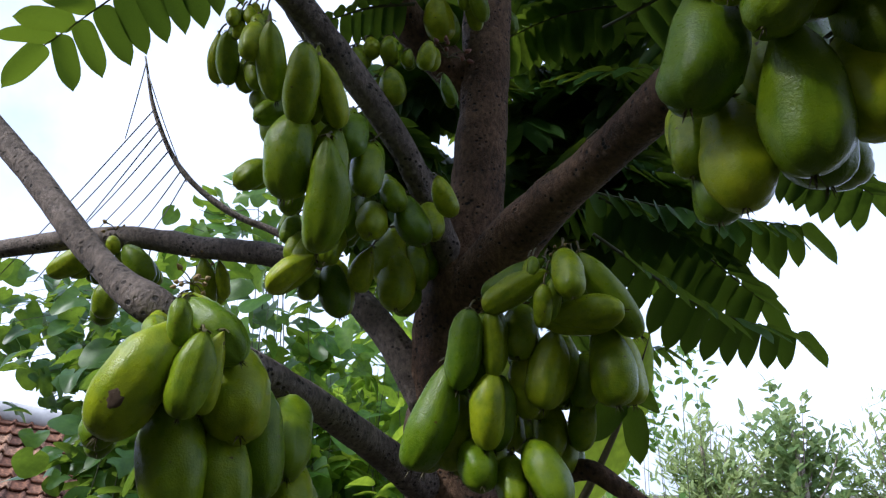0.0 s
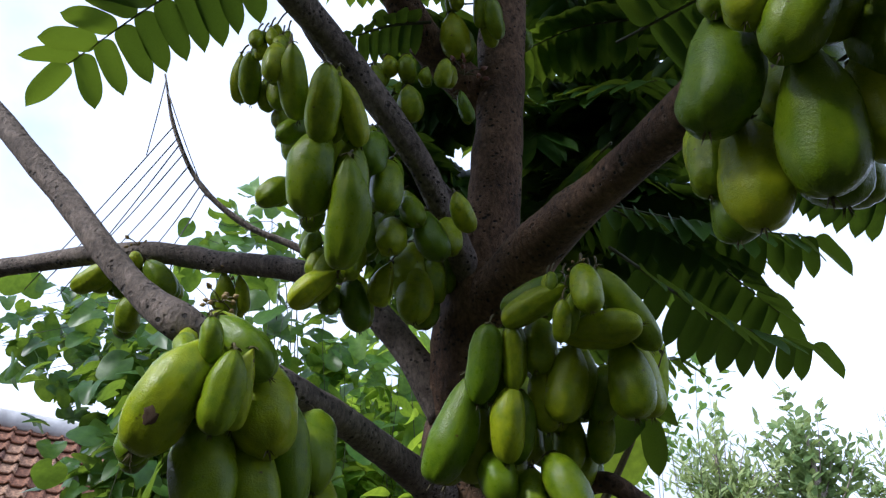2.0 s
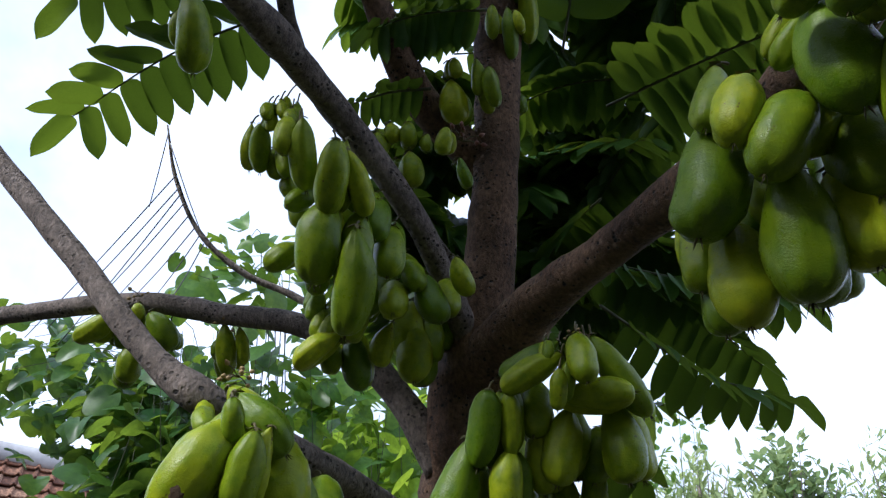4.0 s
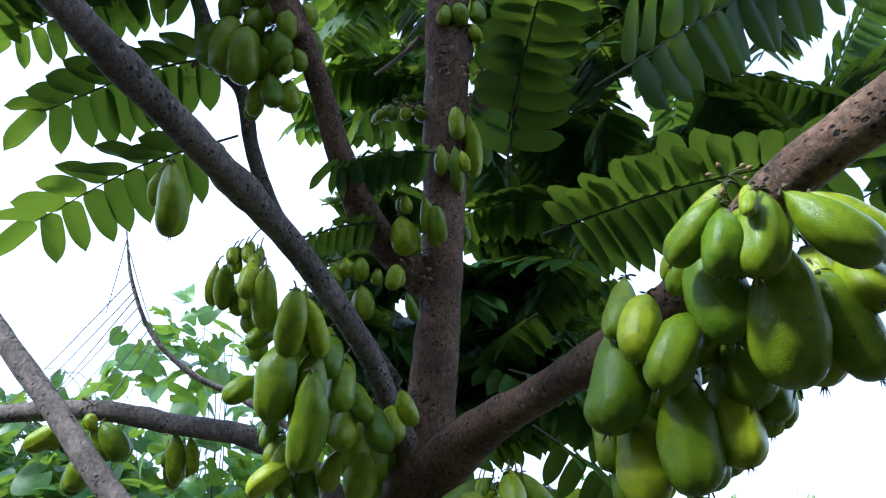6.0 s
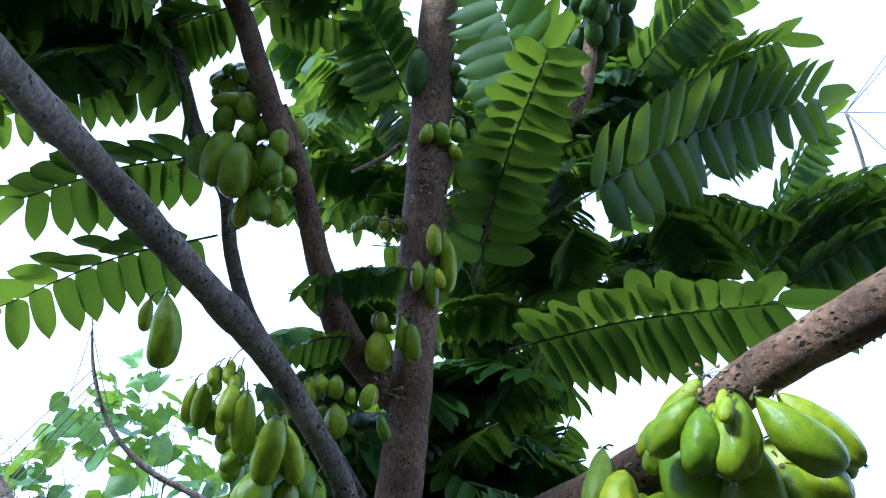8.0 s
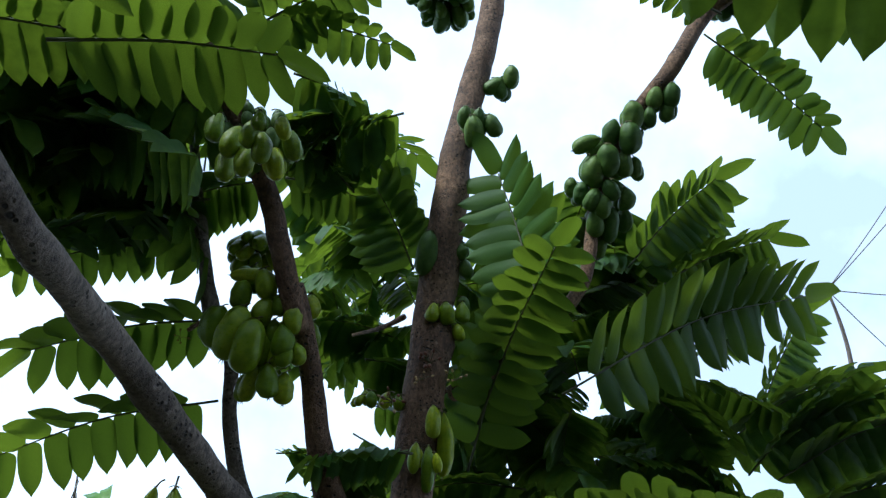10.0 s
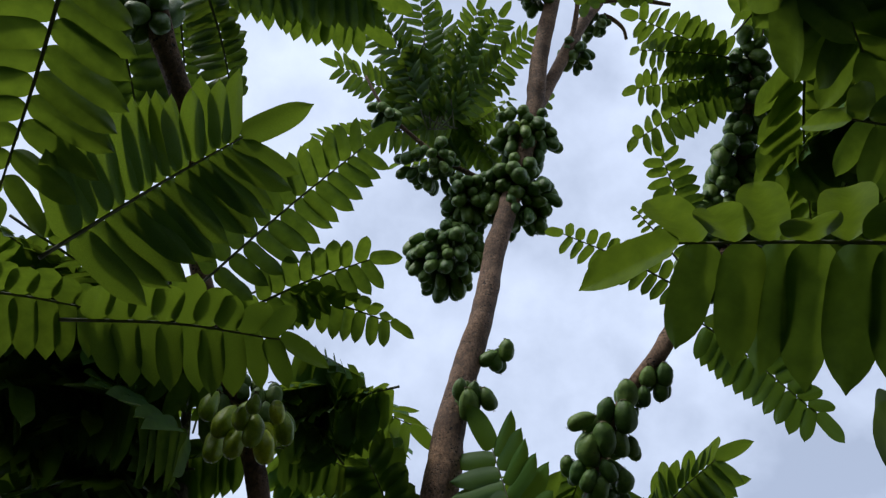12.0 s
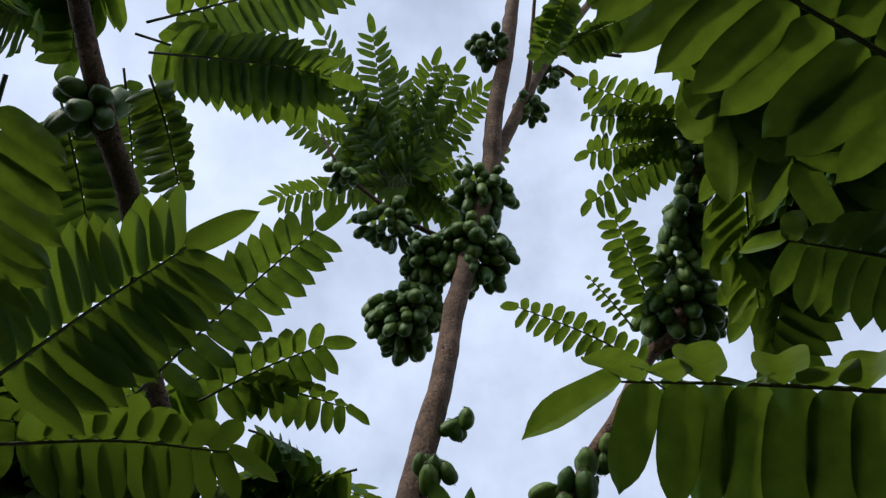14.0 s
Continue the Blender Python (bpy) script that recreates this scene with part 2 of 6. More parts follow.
def tube(bm, rows, sides, rough=0.0, seed=0, knots=0.0, mat=0):
    """A tube round rows of x, y, z, radius, with closed ends."""
    rings, side = [], None
    for i, r in enumerate(rows):
        here = Vector(r[:3])
        ahead = (Vector(rows[min(i + 1, len(rows) - 1)][:3]) - Vector(rows[max(i - 1, 0)][:3])).normalized()
        side = ahead.orthogonal() if side is None else side - ahead * side.dot(ahead)
        side.normalize()
        up = ahead.cross(side)
        ring = []
        for k in range(sides):
            a = 2 * math.pi * k / sides
            out = side * math.cos(a) + up * math.sin(a)
            q = here + out * r[3]
            f = 1.0
            if rough:
                f += rough * noise.noise(q * 28 + Vector((seed, 0, 0))) + rough * 0.7 * noise.noise(q * 75 + Vector((0, seed, 0)))
                lump = noise.noise(q * 16 + Vector((seed * 3, 7, 0)))
                f += knots * max(0.0, lump - 0.28) * 2.2
            ring.append(bm.verts.new(here + out * r[3] * f))
        rings.append(ring)
    for a, b in zip(rings, rings[1:]):
        for k in range(sides):
            bm.faces.new((a[k], a[(k + 1) % sides], b[(k + 1) % sides], b[k])).material_index = mat
    bm.faces.new(rings[0][::-1]).material_index = mat
    bm.faces.new(rings[-1]).material_index = mat


tree = thing("bilimbi_tree", (0.03, 1.05, 0.0), "old bilimbi tree with corky trunk, branches and feathery leaves", "tree")
LIMB_ROWS = []


def branch(name, label, rows, mat):
    long_rows = glide(rows, 9)
    for r in long_rows:
        r[3] = max(r[3] * 0.94, 0.0012)
    LIMB_ROWS.append(np.array(long_rows))
    bm = bmesh.new()
    big = rows[len(rows) // 2][3] > 0.008
    tube(bm, long_rows, 18 if big else 8, 0.07 if big else 0.12, len(LIMB_ROWS), 0.22 if big else 0.3)
    part(name, mesh_of(name, bm, mat), tree, label, Matrix.Identity(4))


def on_limb(p):
    """The nearest place on the bark to p."""
    best = None
    for rows in LIMB_ROWS:
        d = np.linalg.norm(rows[:, :3] - p, axis=1) - rows[:, 3]
        i = int(d.argmin())
        if best is None or d[i] < best[0]:
            best = (float(d[i]), rows[i])
    axis = best[1][:3]
    off = np.array(p) - axis
    return Vector(axis + off / max(np.linalg.norm(off), 1e-6) * best[1][3] * 0.9), best[0]


def fruit_mesh(seed, skin):
    """A bilimbi 1 long and about 1 wide, hanging from the origin along -z: five blunt ribs, soft dents, a slight bend."""
    rnd = random.Random(seed)
    bm = bmesh.new()
    sides, rings = 30, 16
    bend, low, lobes, phase = rnd.uniform(-0.2, 0.2), rnd.uniform(0.48, 0.64), rnd.uniform(0.07, 0.14), rnd.uniform(0, 6)
    neck, nose = rnd.uniform(0.48, 0.66), rnd.uniform(0.40, 0.52)
    grid = []
    for i in range(1, rings):
        s = 0.5 - 0.5 * math.cos(math.pi * i / rings)
        q = s ** (math.log(0.5) / math.log(low))
        r = 0.5 * (1 - abs(2 * q - 1) ** 2.6) ** (neck if q < 0.5 else nose)
        ring = []
        for k in range(sides):
            a = 2 * math.pi * k / sides
            deep = 0.55 + 1.1 * abs(2 * s - 1) ** 2
            rib = 1.03 - lobes * deep * (1 - abs(math.sin(2.5 * a + phase))) ** 1.6
            place = Vector((math.cos(a), math.sin(a), 3 * s))
            dent = 1 + 0.11 * noise.noise(place * 1.3 + Vector((seed * 5, 0, 0))) + 0.025 * noise.noise(place * 4 + Vector((0, seed * 3, 0)))
            ring.append(bm.verts.new((r * rib * dent * math.cos(a) + bend * math.sin(math.pi * s), r * rib * dent * math.sin(a), -s)))
        grid.append(ring)
    top, tip = bm.verts.new((0, 0, 0.0)), bm.verts.new((0, 0, -1.0))
    for a, c in zip(grid, grid[1:]):
        for k in range(sides):
            bm.faces.new((a[k], c[k], c[(k + 1) % sides], a[(k + 1) % sides]))
    for k in range(sides):
        bm.faces.new((top, grid[0][k], grid[0][(k + 1) % sides]))
        bm.faces.new((tip, grid[-1][(k + 1) % sides], grid[-1][k]))
    return mesh_of("fruit", bm, skin)


def calyx_mesh():
    """Five short lobes round the stalk, on one middle."""
    bm = bmesh.new()
    hub = bm.verts.new((0, 0, 0.02))
    for k in range(5):
        a = 2 * math.pi * k / 5
        c, s = math.cos(a), math.sin(a)
        v = [bm.verts.new(p) for p in ((0.12 * c - 0.07 * s, 0.12 * s + 0.07 * c, 0.004), (0.27 * c, 0.27 * s, -0.03), (0.12 * c + 0.07 * s, 0.12 * s - 0.07 * c, 0.004))]
        bm.faces.new((hub, v[2], v[1], v[0]))
    return mesh_of("calyx", bm, stalk_green)


def style_mesh():
    """The dry threads at a fruit's tip, from one point."""
    bm = bmesh.new()
    hub = bm.verts.new((0, 0, -0.985))
    for k in range(4):
        a = 2 * math.pi * k / 4 + 0.4
        c, s = math.cos(a), math.sin(a)
        v = [bm.verts.new(p) for p in ((0.045 * c - 0.018 * s, 0.045 * s + 0.018 * c, -1.0), (0.10 * c, 0.10 * s, -1.085), (0.045 * c + 0.018 * s, 0.045 * s - 0.018 * c, -1.015))]
        bm.faces.new((hub, v[0], v[1], v[2]))
    return mesh_of("dry_style", bm, stalk_green)


CALYX, STYLE = calyx_mesh(), style_mesh()
FRUITS = [fruit_mesh(s, fruit_skin) for s in range(14)]
# forms for fruits high in the tree, with the backlit shade in their skin
YOUNG_BACKLIT = [fruit_mesh(s + 40, young_backlit_skin) for s in range(8)]


def stalk_between(a, b, r, drop):
    mid = a.lerp(b, 0.5) + Vector((0, 0, drop))
    bm = bmesh.new()
    tube(bm, glide([(*a, r), (*mid, r * 0.9), (*b, r)], 4), 5)
    return mesh_of("stalk", bm, stalk_green)


def hang(cluster, top, low, width, rnd, forms):
    top, low = Vector(top), Vector(low)
    down = (low - top) * 1.12
    width *= 0.94
    down *= max(1.0, 1.5 * width / down.length)
    top = low + (low - top) * 0.05 - down
    length = down.length
    spin = Matrix.Rotation(rnd.uniform(0, 6.28), 4, "Z")
    turn = (-down).to_track_quat("Z", "Y").to_matrix().to_4x4()
    m = Matrix.Translation(top) @ turn @ spin @ Matrix.Diagonal((width, width, length, 1))
    ob = part("fruit", forms[rnd.randrange(len(forms))], cluster, "", m)
    part("calyx", CALYX, ob, "", m)
    part("dry_style", STYLE, ob, "", m)
    near, far = on_limb(np.array(top))
    if far > 0.018:
        near = top.lerp(near, 0.009 / far) + Vector((0, 0, 0.001))
    part("stalk", stalk_between(top + down * 0.02, near, 0.0008 + width * 0.011, 0.002), cluster, "", Matrix.Identity(4))
    return ob


def scar(fruit, at, size, seed):
    """A sunken-looking dry patch that follows the skin of a fruit, half a millimetre proud."""
    rnd = random.Random(seed)
    m = PLACED[fruit.name]
    me = fruit.data
    skin = BVHTree.FromPolygons([m @ v.co for v in me.vertices], [tuple(q.vertices) for q in me.polygons])
    mid = skin.find_nearest(Vector(at))[0]
    core = m @ Vector((0, 0, -0.5))
    up = (mid - core).normalized()
    side = up.orthogonal().normalized()
    across = up.cross(side)
    edge = [rnd.uniform(0.6, 1.1) for _ in range(14)]
    bm = bmesh.new()
    rings = [[bm.verts.new(mid + up * 0.0008)]]
    for f in (0.35, 0.7, 1.0):
        ring = []
        for k, e in enumerate(edge):
            a = 2 * math.pi * k / len(edge)
            p = skin.find_nearest(mid + (side * math.cos(a) + across * math.sin(a) * 0.75) * size * f * e)[0]
            ring.append(bm.verts.new(p + up * (0.0008 if f < 1 else 0.0)))
        rings.append(ring)
    for k in range(14):
        bm.faces.new((rings[0][0], rings[1][k], rings[1][(k + 1) % 14]))
        for a, b in zip(rings[1:], rings[2:]):
            bm.faces.new((a[k], b[k], b[(k + 1) % 14], a[(k + 1) % 14]))
    bm.transform(m.inverted())
    part("scar", mesh_of("scar", bm, scar_brown), fruit, "brown corky scar", m)


def fruit_cluster(label, rows, mark=None):
    rnd = random.Random(len(rows) + int(1000 * rows[0][0]))
    place, _ = on_limb(np.mean([r[:3] for r in rows], axis=0))
    c = thing("fruit_cluster", place, label, "fruit", "fruit clusters on the tree")
    for i, r in enumerate(rows):
        ob = hang(c, r[:3], r[3:6], r[6], rnd, YOUNG_BACKLIT if r[2] > 2.6 else FRUITS)
        if mark and i == 0:
            scar(ob, mark, 0.0065, 5)


def fruit_heap(label, middle, wide, high, count, length, seed):
    """Many small fruits round a limb: the outer ones splay outwards, all hang."""
    rnd = random.Random(seed)
    mid = Vector(middle)
    place, _ = on_limb(np.array(middle))
    c = thing("fruit_cluster", place, label, "fruit", "fruit clusters on the tree")
    for i in range(count):
        # even spread over a ball, pushed to its skin
        z = 1 - 2 * (i + 0.5) / count
        a = i * 2.39996 + rnd.uniform(-0.3, 0.3)
        r = math.sqrt(1 - z * z)
        k = rnd.uniform(0.45, 0.95)
        off = Vector((r * math.cos(a), r * math.sin(a), z))
        size = length * rnd.uniform(0.78, 1.15)
        p = mid + Vector((off.x * wide * k, off.y * wide * k, off.z * high * k)) + Vector((0, 0, size * 0.45))
        way = (Vector((off.x * 0.55, off.y * 0.55, -1)) + Vector((rnd.uniform(-0.25, 0.25), rnd.uniform(-0.25, 0.25), 0))).normalized()
        hang(c, p, p + way * size, size * rnd.uniform(0.50, 0.60), rnd, YOUNG_BACKLIT if mid.z > 2.78 else FRUITS)


def leaflet_rows(seed):
    """Vertices and faces of a leaflet 1 long along +x, on a short stalk, with a lopsided round base, a drawn-out tip and a sunken midrib; 1 wide for width 1."""
    rnd = random.Random(seed)
    shape = ((-0.012, 0.07, 0.09), (0.0, 0.17, 0.22), (0.03, 0.29, 0.36), (0.08, 0.40, 0.45), (0.15, 0.46, 0.49), (0.28, 0.495, 0.50), (0.44, 0.50, 0.495), (0.60, 0.485, 0.475), (0.72, 0.435, 0.425), (0.82, 0.345, 0.335), (0.90, 0.215, 0.205), (0.955, 0.085, 0.08), (1.0, 0.006, 0.006))
    curl, twist, hook = rnd.uniform(0.03, 0.13), rnd.uniform(-0.08, 0.08), rnd.uniform(-0.05, 0.05)
    wave, bow = rnd.uniform(0.008, 0.022), rnd.uniform(0.10, 0.20)
    verts, faces = [], []
    for s, a, b in shape:
        y0 = hook * s * s
        z = -curl * s * s
        for y, w in ((a, 1), (a * 0.55, 0.55), (0, 0), (-b * 0.55, 0.55), (-b, 1)):
            verts.append((s, y + y0, z + bow * abs(y) * (1.35 - 0.9 * abs(y)) + twist * y * s + wave * math.sin(9 * s + seed + 2 * y) * w))
    for i in range(len(shape) - 1):
        for k in range(4):
            q = i * 5 + k
            faces.append((q, q + 5, q + 6, q + 1))
    return verts, faces


LEAFLETS = [leaflet_rows(s) for s in range(9)]
LEAFLET_MESHES = {}


def leaflet_mesh(i, mat):
    key = (i, mat.name)
    if key not in LEAFLET_MESHES:
        me = bpy.data.meshes.new("leaflet")
        me.from_pydata(LEAFLETS[i][0], [], LEAFLETS[i][1])
        me.materials.append(mat)
        me.polygons.foreach_set("use_smooth", [True] * len(me.polygons))
        LEAFLET_MESHES[key] = me
    return LEAFLET_MESHES[key]


leaf_count = [0]


def compound_leaf(base, tip, normal, pairs, length, ratio, droop, sag, mat, near):
    """A pinnate leaf from its base to the end of its stalk, with leaflets in pairs and one at the end."""
    leaf_count[0] += 1
    rnd = random.Random(leaf_count[0] * 7 + pairs)
    a, b = Vector(base), Vector(tip)
    span = (b - a).length
    mid = a.lerp(b, 0.5) + Vector((0, 0, sag * span))
    rows = glide([(*a, 0.0022), (*mid, 0.0016), (*b, 0.0009)], 8)
    bm = bmesh.new()
    tube(bm, rows, 5)
    n0 = Vector(normal)
    tilt = rnd.uniform(9, 17)
    spots = []
    for i in range(pairs):
        f = 0.10 + 0.88 * (i + 0.5) / pairs
        for sgn in (1, -1):
            g = min(max(f + rnd.uniform(-0.006, 0.006) + 0.12 * sgn / pairs, 0), 0.995)
            size = length * (0.72 + 0.42 * math.sin(math.pi * (0.18 + 0.70 * f))) * rnd.uniform(0.94, 1.05)
            spots.append((g, sgn, size))
    spots.append((1.0, 0, length * 1.02))
    placed = []
    for g, sgn, size in spots:
        x = g * (len(rows) - 1)
        i = min(int(x), len(rows) - 2)
        p = Vector(rows[i][:3]).lerp(Vector(rows[i + 1][:3]), x - i)
        along = (Vector(rows[i + 1][:3]) - Vector(rows[i][:3])).normalized()
        up = (n0 - along * n0.dot(along)).normalized()
        out = up.cross(along) * sgn
        lean = radians(tilt + rnd.uniform(-4, 4)) + 1.3 * max(0, g - 0.72)
        way = (out * math.cos(lean) + along * math.sin(lean)) if sgn else along
        d = radians(droop + rnd.uniform(-8, 8))
        way = (way * math.cos(d) - up * math.sin(d) * 0.7 - Vector((0, 0, 1)) * math.sin(d) * 0.5).normalized()
        side = up.cross(way).normalized()
        face = way.cross(side).normalized()
        roll = rnd.uniform(-0.2, 0.2)
        side, face = side * math.cos(roll) + face * math.sin(roll), face * math.cos(roll) - side * math.sin(roll)
        w = size * ratio * rnd.uniform(0.95, 1.06)
        m = Matrix((( way.x * size, side.x * w, face.x * size, p.x), (way.y * size, side.y * w, face.y * size, p.y), (way.z * size, side.z * w, face.z * size, p.z), (0, 0, 0, 1)))
        placed.append((m, rnd.randrange(len(LEAFLETS))))
    owner = tree
    if near and not NEAR_FULL[0] > 420:
        NEAR_FULL[0] += len(placed)
        ob = part("compound_leaf", mesh_of("leaf_stalk", bm, rachis_green), owner, "", Matrix.Identity(4))
        for m, k in placed:
            part("leaflet", leaflet_mesh(k, mat), ob, "", m)
        return
    me = mesh_of("leaf_stalk", bm, rachis_green)
    verts = [v.co[:] for v in me.vertices]
    faces = [tuple(q.vertices) for q in me.polygons]
    index = [0] * len(faces)
    for m, k in placed:
        base_i = len(verts)
        verts += [(m @ Vector(v))[:] for v in LEAFLETS[k][0]]
        faces += [tuple(base_i + q for q in f) for f in LEAFLETS[k][1]]
        index += [1] * len(LEAFLETS[k][1])
    whole = bpy.data.meshes.new("compound_leaf")
    whole.from_pydata(verts, [], faces)
    whole.materials.append(rachis_green)
    whole.materials.append(mat)
    whole.polygons.foreach_set("material_index", index)
    whole.polygons.foreach_set("use_smooth", [True] * len(faces))
    part("compound_leaf", whole, owner, "", Matrix.Identity(4))


NEAR_FULL = [0]


def leaf_fill(corners, count, length, seed, span):
    """Leaves hanging through the block between eight corners (near then far, top then bottom, left then right)."""
    rnd = random.Random(seed)
    c = [Vector(q) for q in corners]
    for i in range(count):
        u, v, w = rnd.random(), rnd.random(), rnd.random()
        side = [c[k].lerp(c[k + 1], u) for k in (0, 2, 4, 6)]
        p = side[0].lerp(side[1], v).lerp(side[2].lerp(side[3], v), w)
        a = rnd.uniform(0, 6.28)
        run = rnd.uniform(*span)
        t = Vector((math.cos(a), math.sin(a), rnd.uniform(-0.55, 0.2))) * run * 0.5
        n = Vector((rnd.uniform(-0.4, 0.4), rnd.uniform(-0.6, 0.3), 1)).normalized()
        compound_leaf(p - t, p + t, n, 12, length * rnd.uniform(0.85, 1.15), 0.42, rnd.uniform(12, 42), 0.08, leaf_green, 0)

# trunk and branches of the fruit tree
branch("trunk", "rough grey-brown trunk with corky dots", [(0.030, 1.050, -0.050, 0.0850), (0.020, 1.040, 0.200, 0.0660), (0.000, 1.000, 0.800, 0.0560), (0.000, 0.950, 1.300, 0.0500), (0.012, 0.932, 1.689, 0.0597), (0.013, 0.896, 1.794, 0.0527), (0.016, 0.868, 1.878, 0.0476), (0.035, 0.842, 1.957, 0.0374), (0.049, 0.824, 2.074, 0.0309), (0.059, 0.825, 2.227, 0.0310), (0.061, 0.814, 2.352, 0.0349), (0.064, 0.794, 2.495, 0.0356), (0.066, 0.777, 2.631, 0.0353), (0.068, 0.716, 2.786, 0.0342), (0.069, 0.687, 2.890, 0.0304), (0.085, 0.658, 3.033, 0.0286), (0.104, 0.616, 3.184, 0.0269), (0.114, 0.573, 3.362, 0.0263), (0.144, 0.491, 3.610, 0.0262), (0.162, 0.381, 3.823, 0.0274), (0.154, 0.281, 4.023, 0.0266), (0.165, 0.162, 4.253, 0.0249), (0.168, 0.033, 4.545, 0.0232), (0.162, -0.211, 5.012, 0.0173), (0.144, -0.560, 5.533, 0.0096)], bark)
branch("branch", "grey branch rising past the fruit", [(0.023, 0.846, 1.912, 0.0188), (-0.012, 0.779, 1.983, 0.0149), (-0.047, 0.727, 2.042, 0.0149), (-0.124, 0.665, 2.133, 0.0160), (-0.165, 0.573, 2.149, 0.0162), (-0.206, 0.479, 2.163, 0.0158), (-0.240, 0.405, 2.173, 0.0150), (-0.264, 0.337, 2.178, 0.0143), (-0.276, 0.278, 2.172, 0.0136), (-0.288, 0.161, 2.150, 0.0115), (-0.319, 0.057, 2.170, 0.0100), (-0.335, -0.095, 2.192, 0.0060)], skylit_grey_bark)
branch("branch", "slim grey branch with knobs", [(-0.005, 0.863, 2.024, 0.0129), (-0.111, 0.871, 2.182, 0.0122), (-0.183, 0.875, 2.278, 0.0127), (-0.221, 0.844, 2.365, 0.0119), (-0.240, 0.802, 2.448, 0.0115), (-0.275, 0.791, 2.492, 0.0122), (-0.315, 0.753, 2.590, 0.0111), (-0.359, 0.736, 2.713, 0.0102), (-0.401, 0.712, 2.843, 0.0077)], skylit_grey_bark)
branch("branch", "dark branch carrying fruit clusters", [(0.047, 0.846, 2.148, 0.0239), (-0.041, 0.794, 2.224, 0.0242), (-0.087, 0.731, 2.309, 0.0184), (-0.119, 0.668, 2.392, 0.0165), (-0.158, 0.619, 2.470, 0.0156), (-0.139, 0.642, 2.415, 0.0161), (-0.182, 0.586, 2.500, 0.0161), (-0.231, 0.538, 2.592, 0.0155), (-0.384, 0.382, 2.776, 0.0150), (-0.431, 0.197, 2.826, 0.0163), (-0.476, 0.110, 2.854, 0.0167), (-0.524, 0.016, 2.896, 0.0150), (-0.583, -0.092, 2.958, 0.0128), (-0.682, -0.220, 3.068, 0.0085)], bark)
branch("branch", "thick brown branch with corky dots", [(0.032, 0.853, 1.894, 0.0392), (0.086, 0.735, 1.935, 0.0286), (0.132, 0.636, 1.950, 0.0197), (0.210, 0.449, 1.975, 0.0215), (0.239, 0.308, 2.006, 0.0179), (0.273, 0.254, 2.024, 0.0182), (0.301, 0.220, 2.038, 0.0185), (0.345, 0.178, 2.063, 0.0177), (0.447, 0.123, 2.119, 0.0158)], bark)
branch("branch", "gnarled grey branch bent over the fruit", [(-0.008, 0.909, 1.692, 0.0223), (-0.074, 0.786, 1.741, 0.0163), (-0.103, 0.703, 1.763, 0.0146), (-0.131, 0.634, 1.779, 0.0128), (-0.157, 0.575, 1.795, 0.0121), (-0.187, 0.548, 1.811, 0.0143), (-0.225, 0.560, 1.837, 0.0113), (-0.274, 0.585, 1.883, 0.0113), (-0.327, 0.607, 1.939, 0.0116), (-0.373, 0.622, 1.984, 0.0117), (-0.481, 0.657, 2.094, 0.0108), (-0.663, 0.697, 2.276, 0.0087)], skylit_grey_bark)
branch("branch", "level grey branch with dark specks", [(-0.014, 0.887, 1.787, 0.0251), (-0.059, 0.894, 1.859, 0.0189), (-0.109, 0.905, 1.916, 0.0168), (-0.196, 0.918, 1.966, 0.0160), (-0.311, 0.939, 1.989, 0.0151), (-0.433, 0.960, 2.012, 0.0149), (-0.607, 0.999, 2.010, 0.0132), (-0.753, 1.040, 2.002, 0.0105), (-0.969, 1.100, 1.996, 0.0060)], skylit_grey_bark)
branch("branch", "short knobbly branch low on the trunk", [(0.040, 0.901, 1.657, 0.0211), (0.086, 0.785, 1.691, 0.0126), (0.127, 0.738, 1.709, 0.0099), (0.157, 0.723, 1.692, 0.0082), (0.180, 0.708, 1.677, 0.0046)], bark)
branch("branch", "slender branch lined with fruit", [(0.100, 0.852, 2.463, 0.0161), (0.215, 0.824, 2.556, 0.0138), (0.323, 0.760, 2.680, 0.0132), (0.344, 0.704, 2.843, 0.0133), (0.364, 0.626, 2.922, 0.0145), (0.393, 0.570, 2.984, 0.0158), (0.436, 0.520, 3.042, 0.0177), (0.530, 0.498, 3.237, 0.0180), (0.577, 0.421, 3.262, 0.0165), (0.579, 0.295, 3.372, 0.0150), (0.557, 0.129, 3.460, 0.0125), (0.544, -0.031, 3.578, 0.0089), (0.523, -0.252, 3.751, 0.0053)], bark)
branch("branch", "forked upper branch against the sky", [(0.164, 0.384, 3.833, 0.0204), (0.217, 0.315, 4.055, 0.0204), (0.271, 0.234, 4.261, 0.0200), (0.357, 0.141, 4.526, 0.0197), (0.482, 0.025, 4.856, 0.0152), (0.682, -0.170, 5.275, 0.0096)], bark)
branch("twig", "thin dark twig", [(0.250, 0.281, 4.160, 0.0088), (0.250, 0.178, 4.258, 0.0090), (0.232, 0.060, 4.367, 0.0073), (0.208, -0.096, 4.495, 0.0046)], bark)
branch("twig", "thin dark twig", [(0.354, 0.154, 4.464, 0.0087), (0.456, 0.123, 4.469, 0.0077), (0.572, 0.108, 4.465, 0.0058)], bark)
branch("twig", "curled dark twig", [(0.364, 0.192, 4.443, 0.0077), (0.406, 0.199, 4.435, 0.0077), (0.441, 0.215, 4.423, 0.0068), (0.460, 0.242, 4.407, 0.0058)], bark)
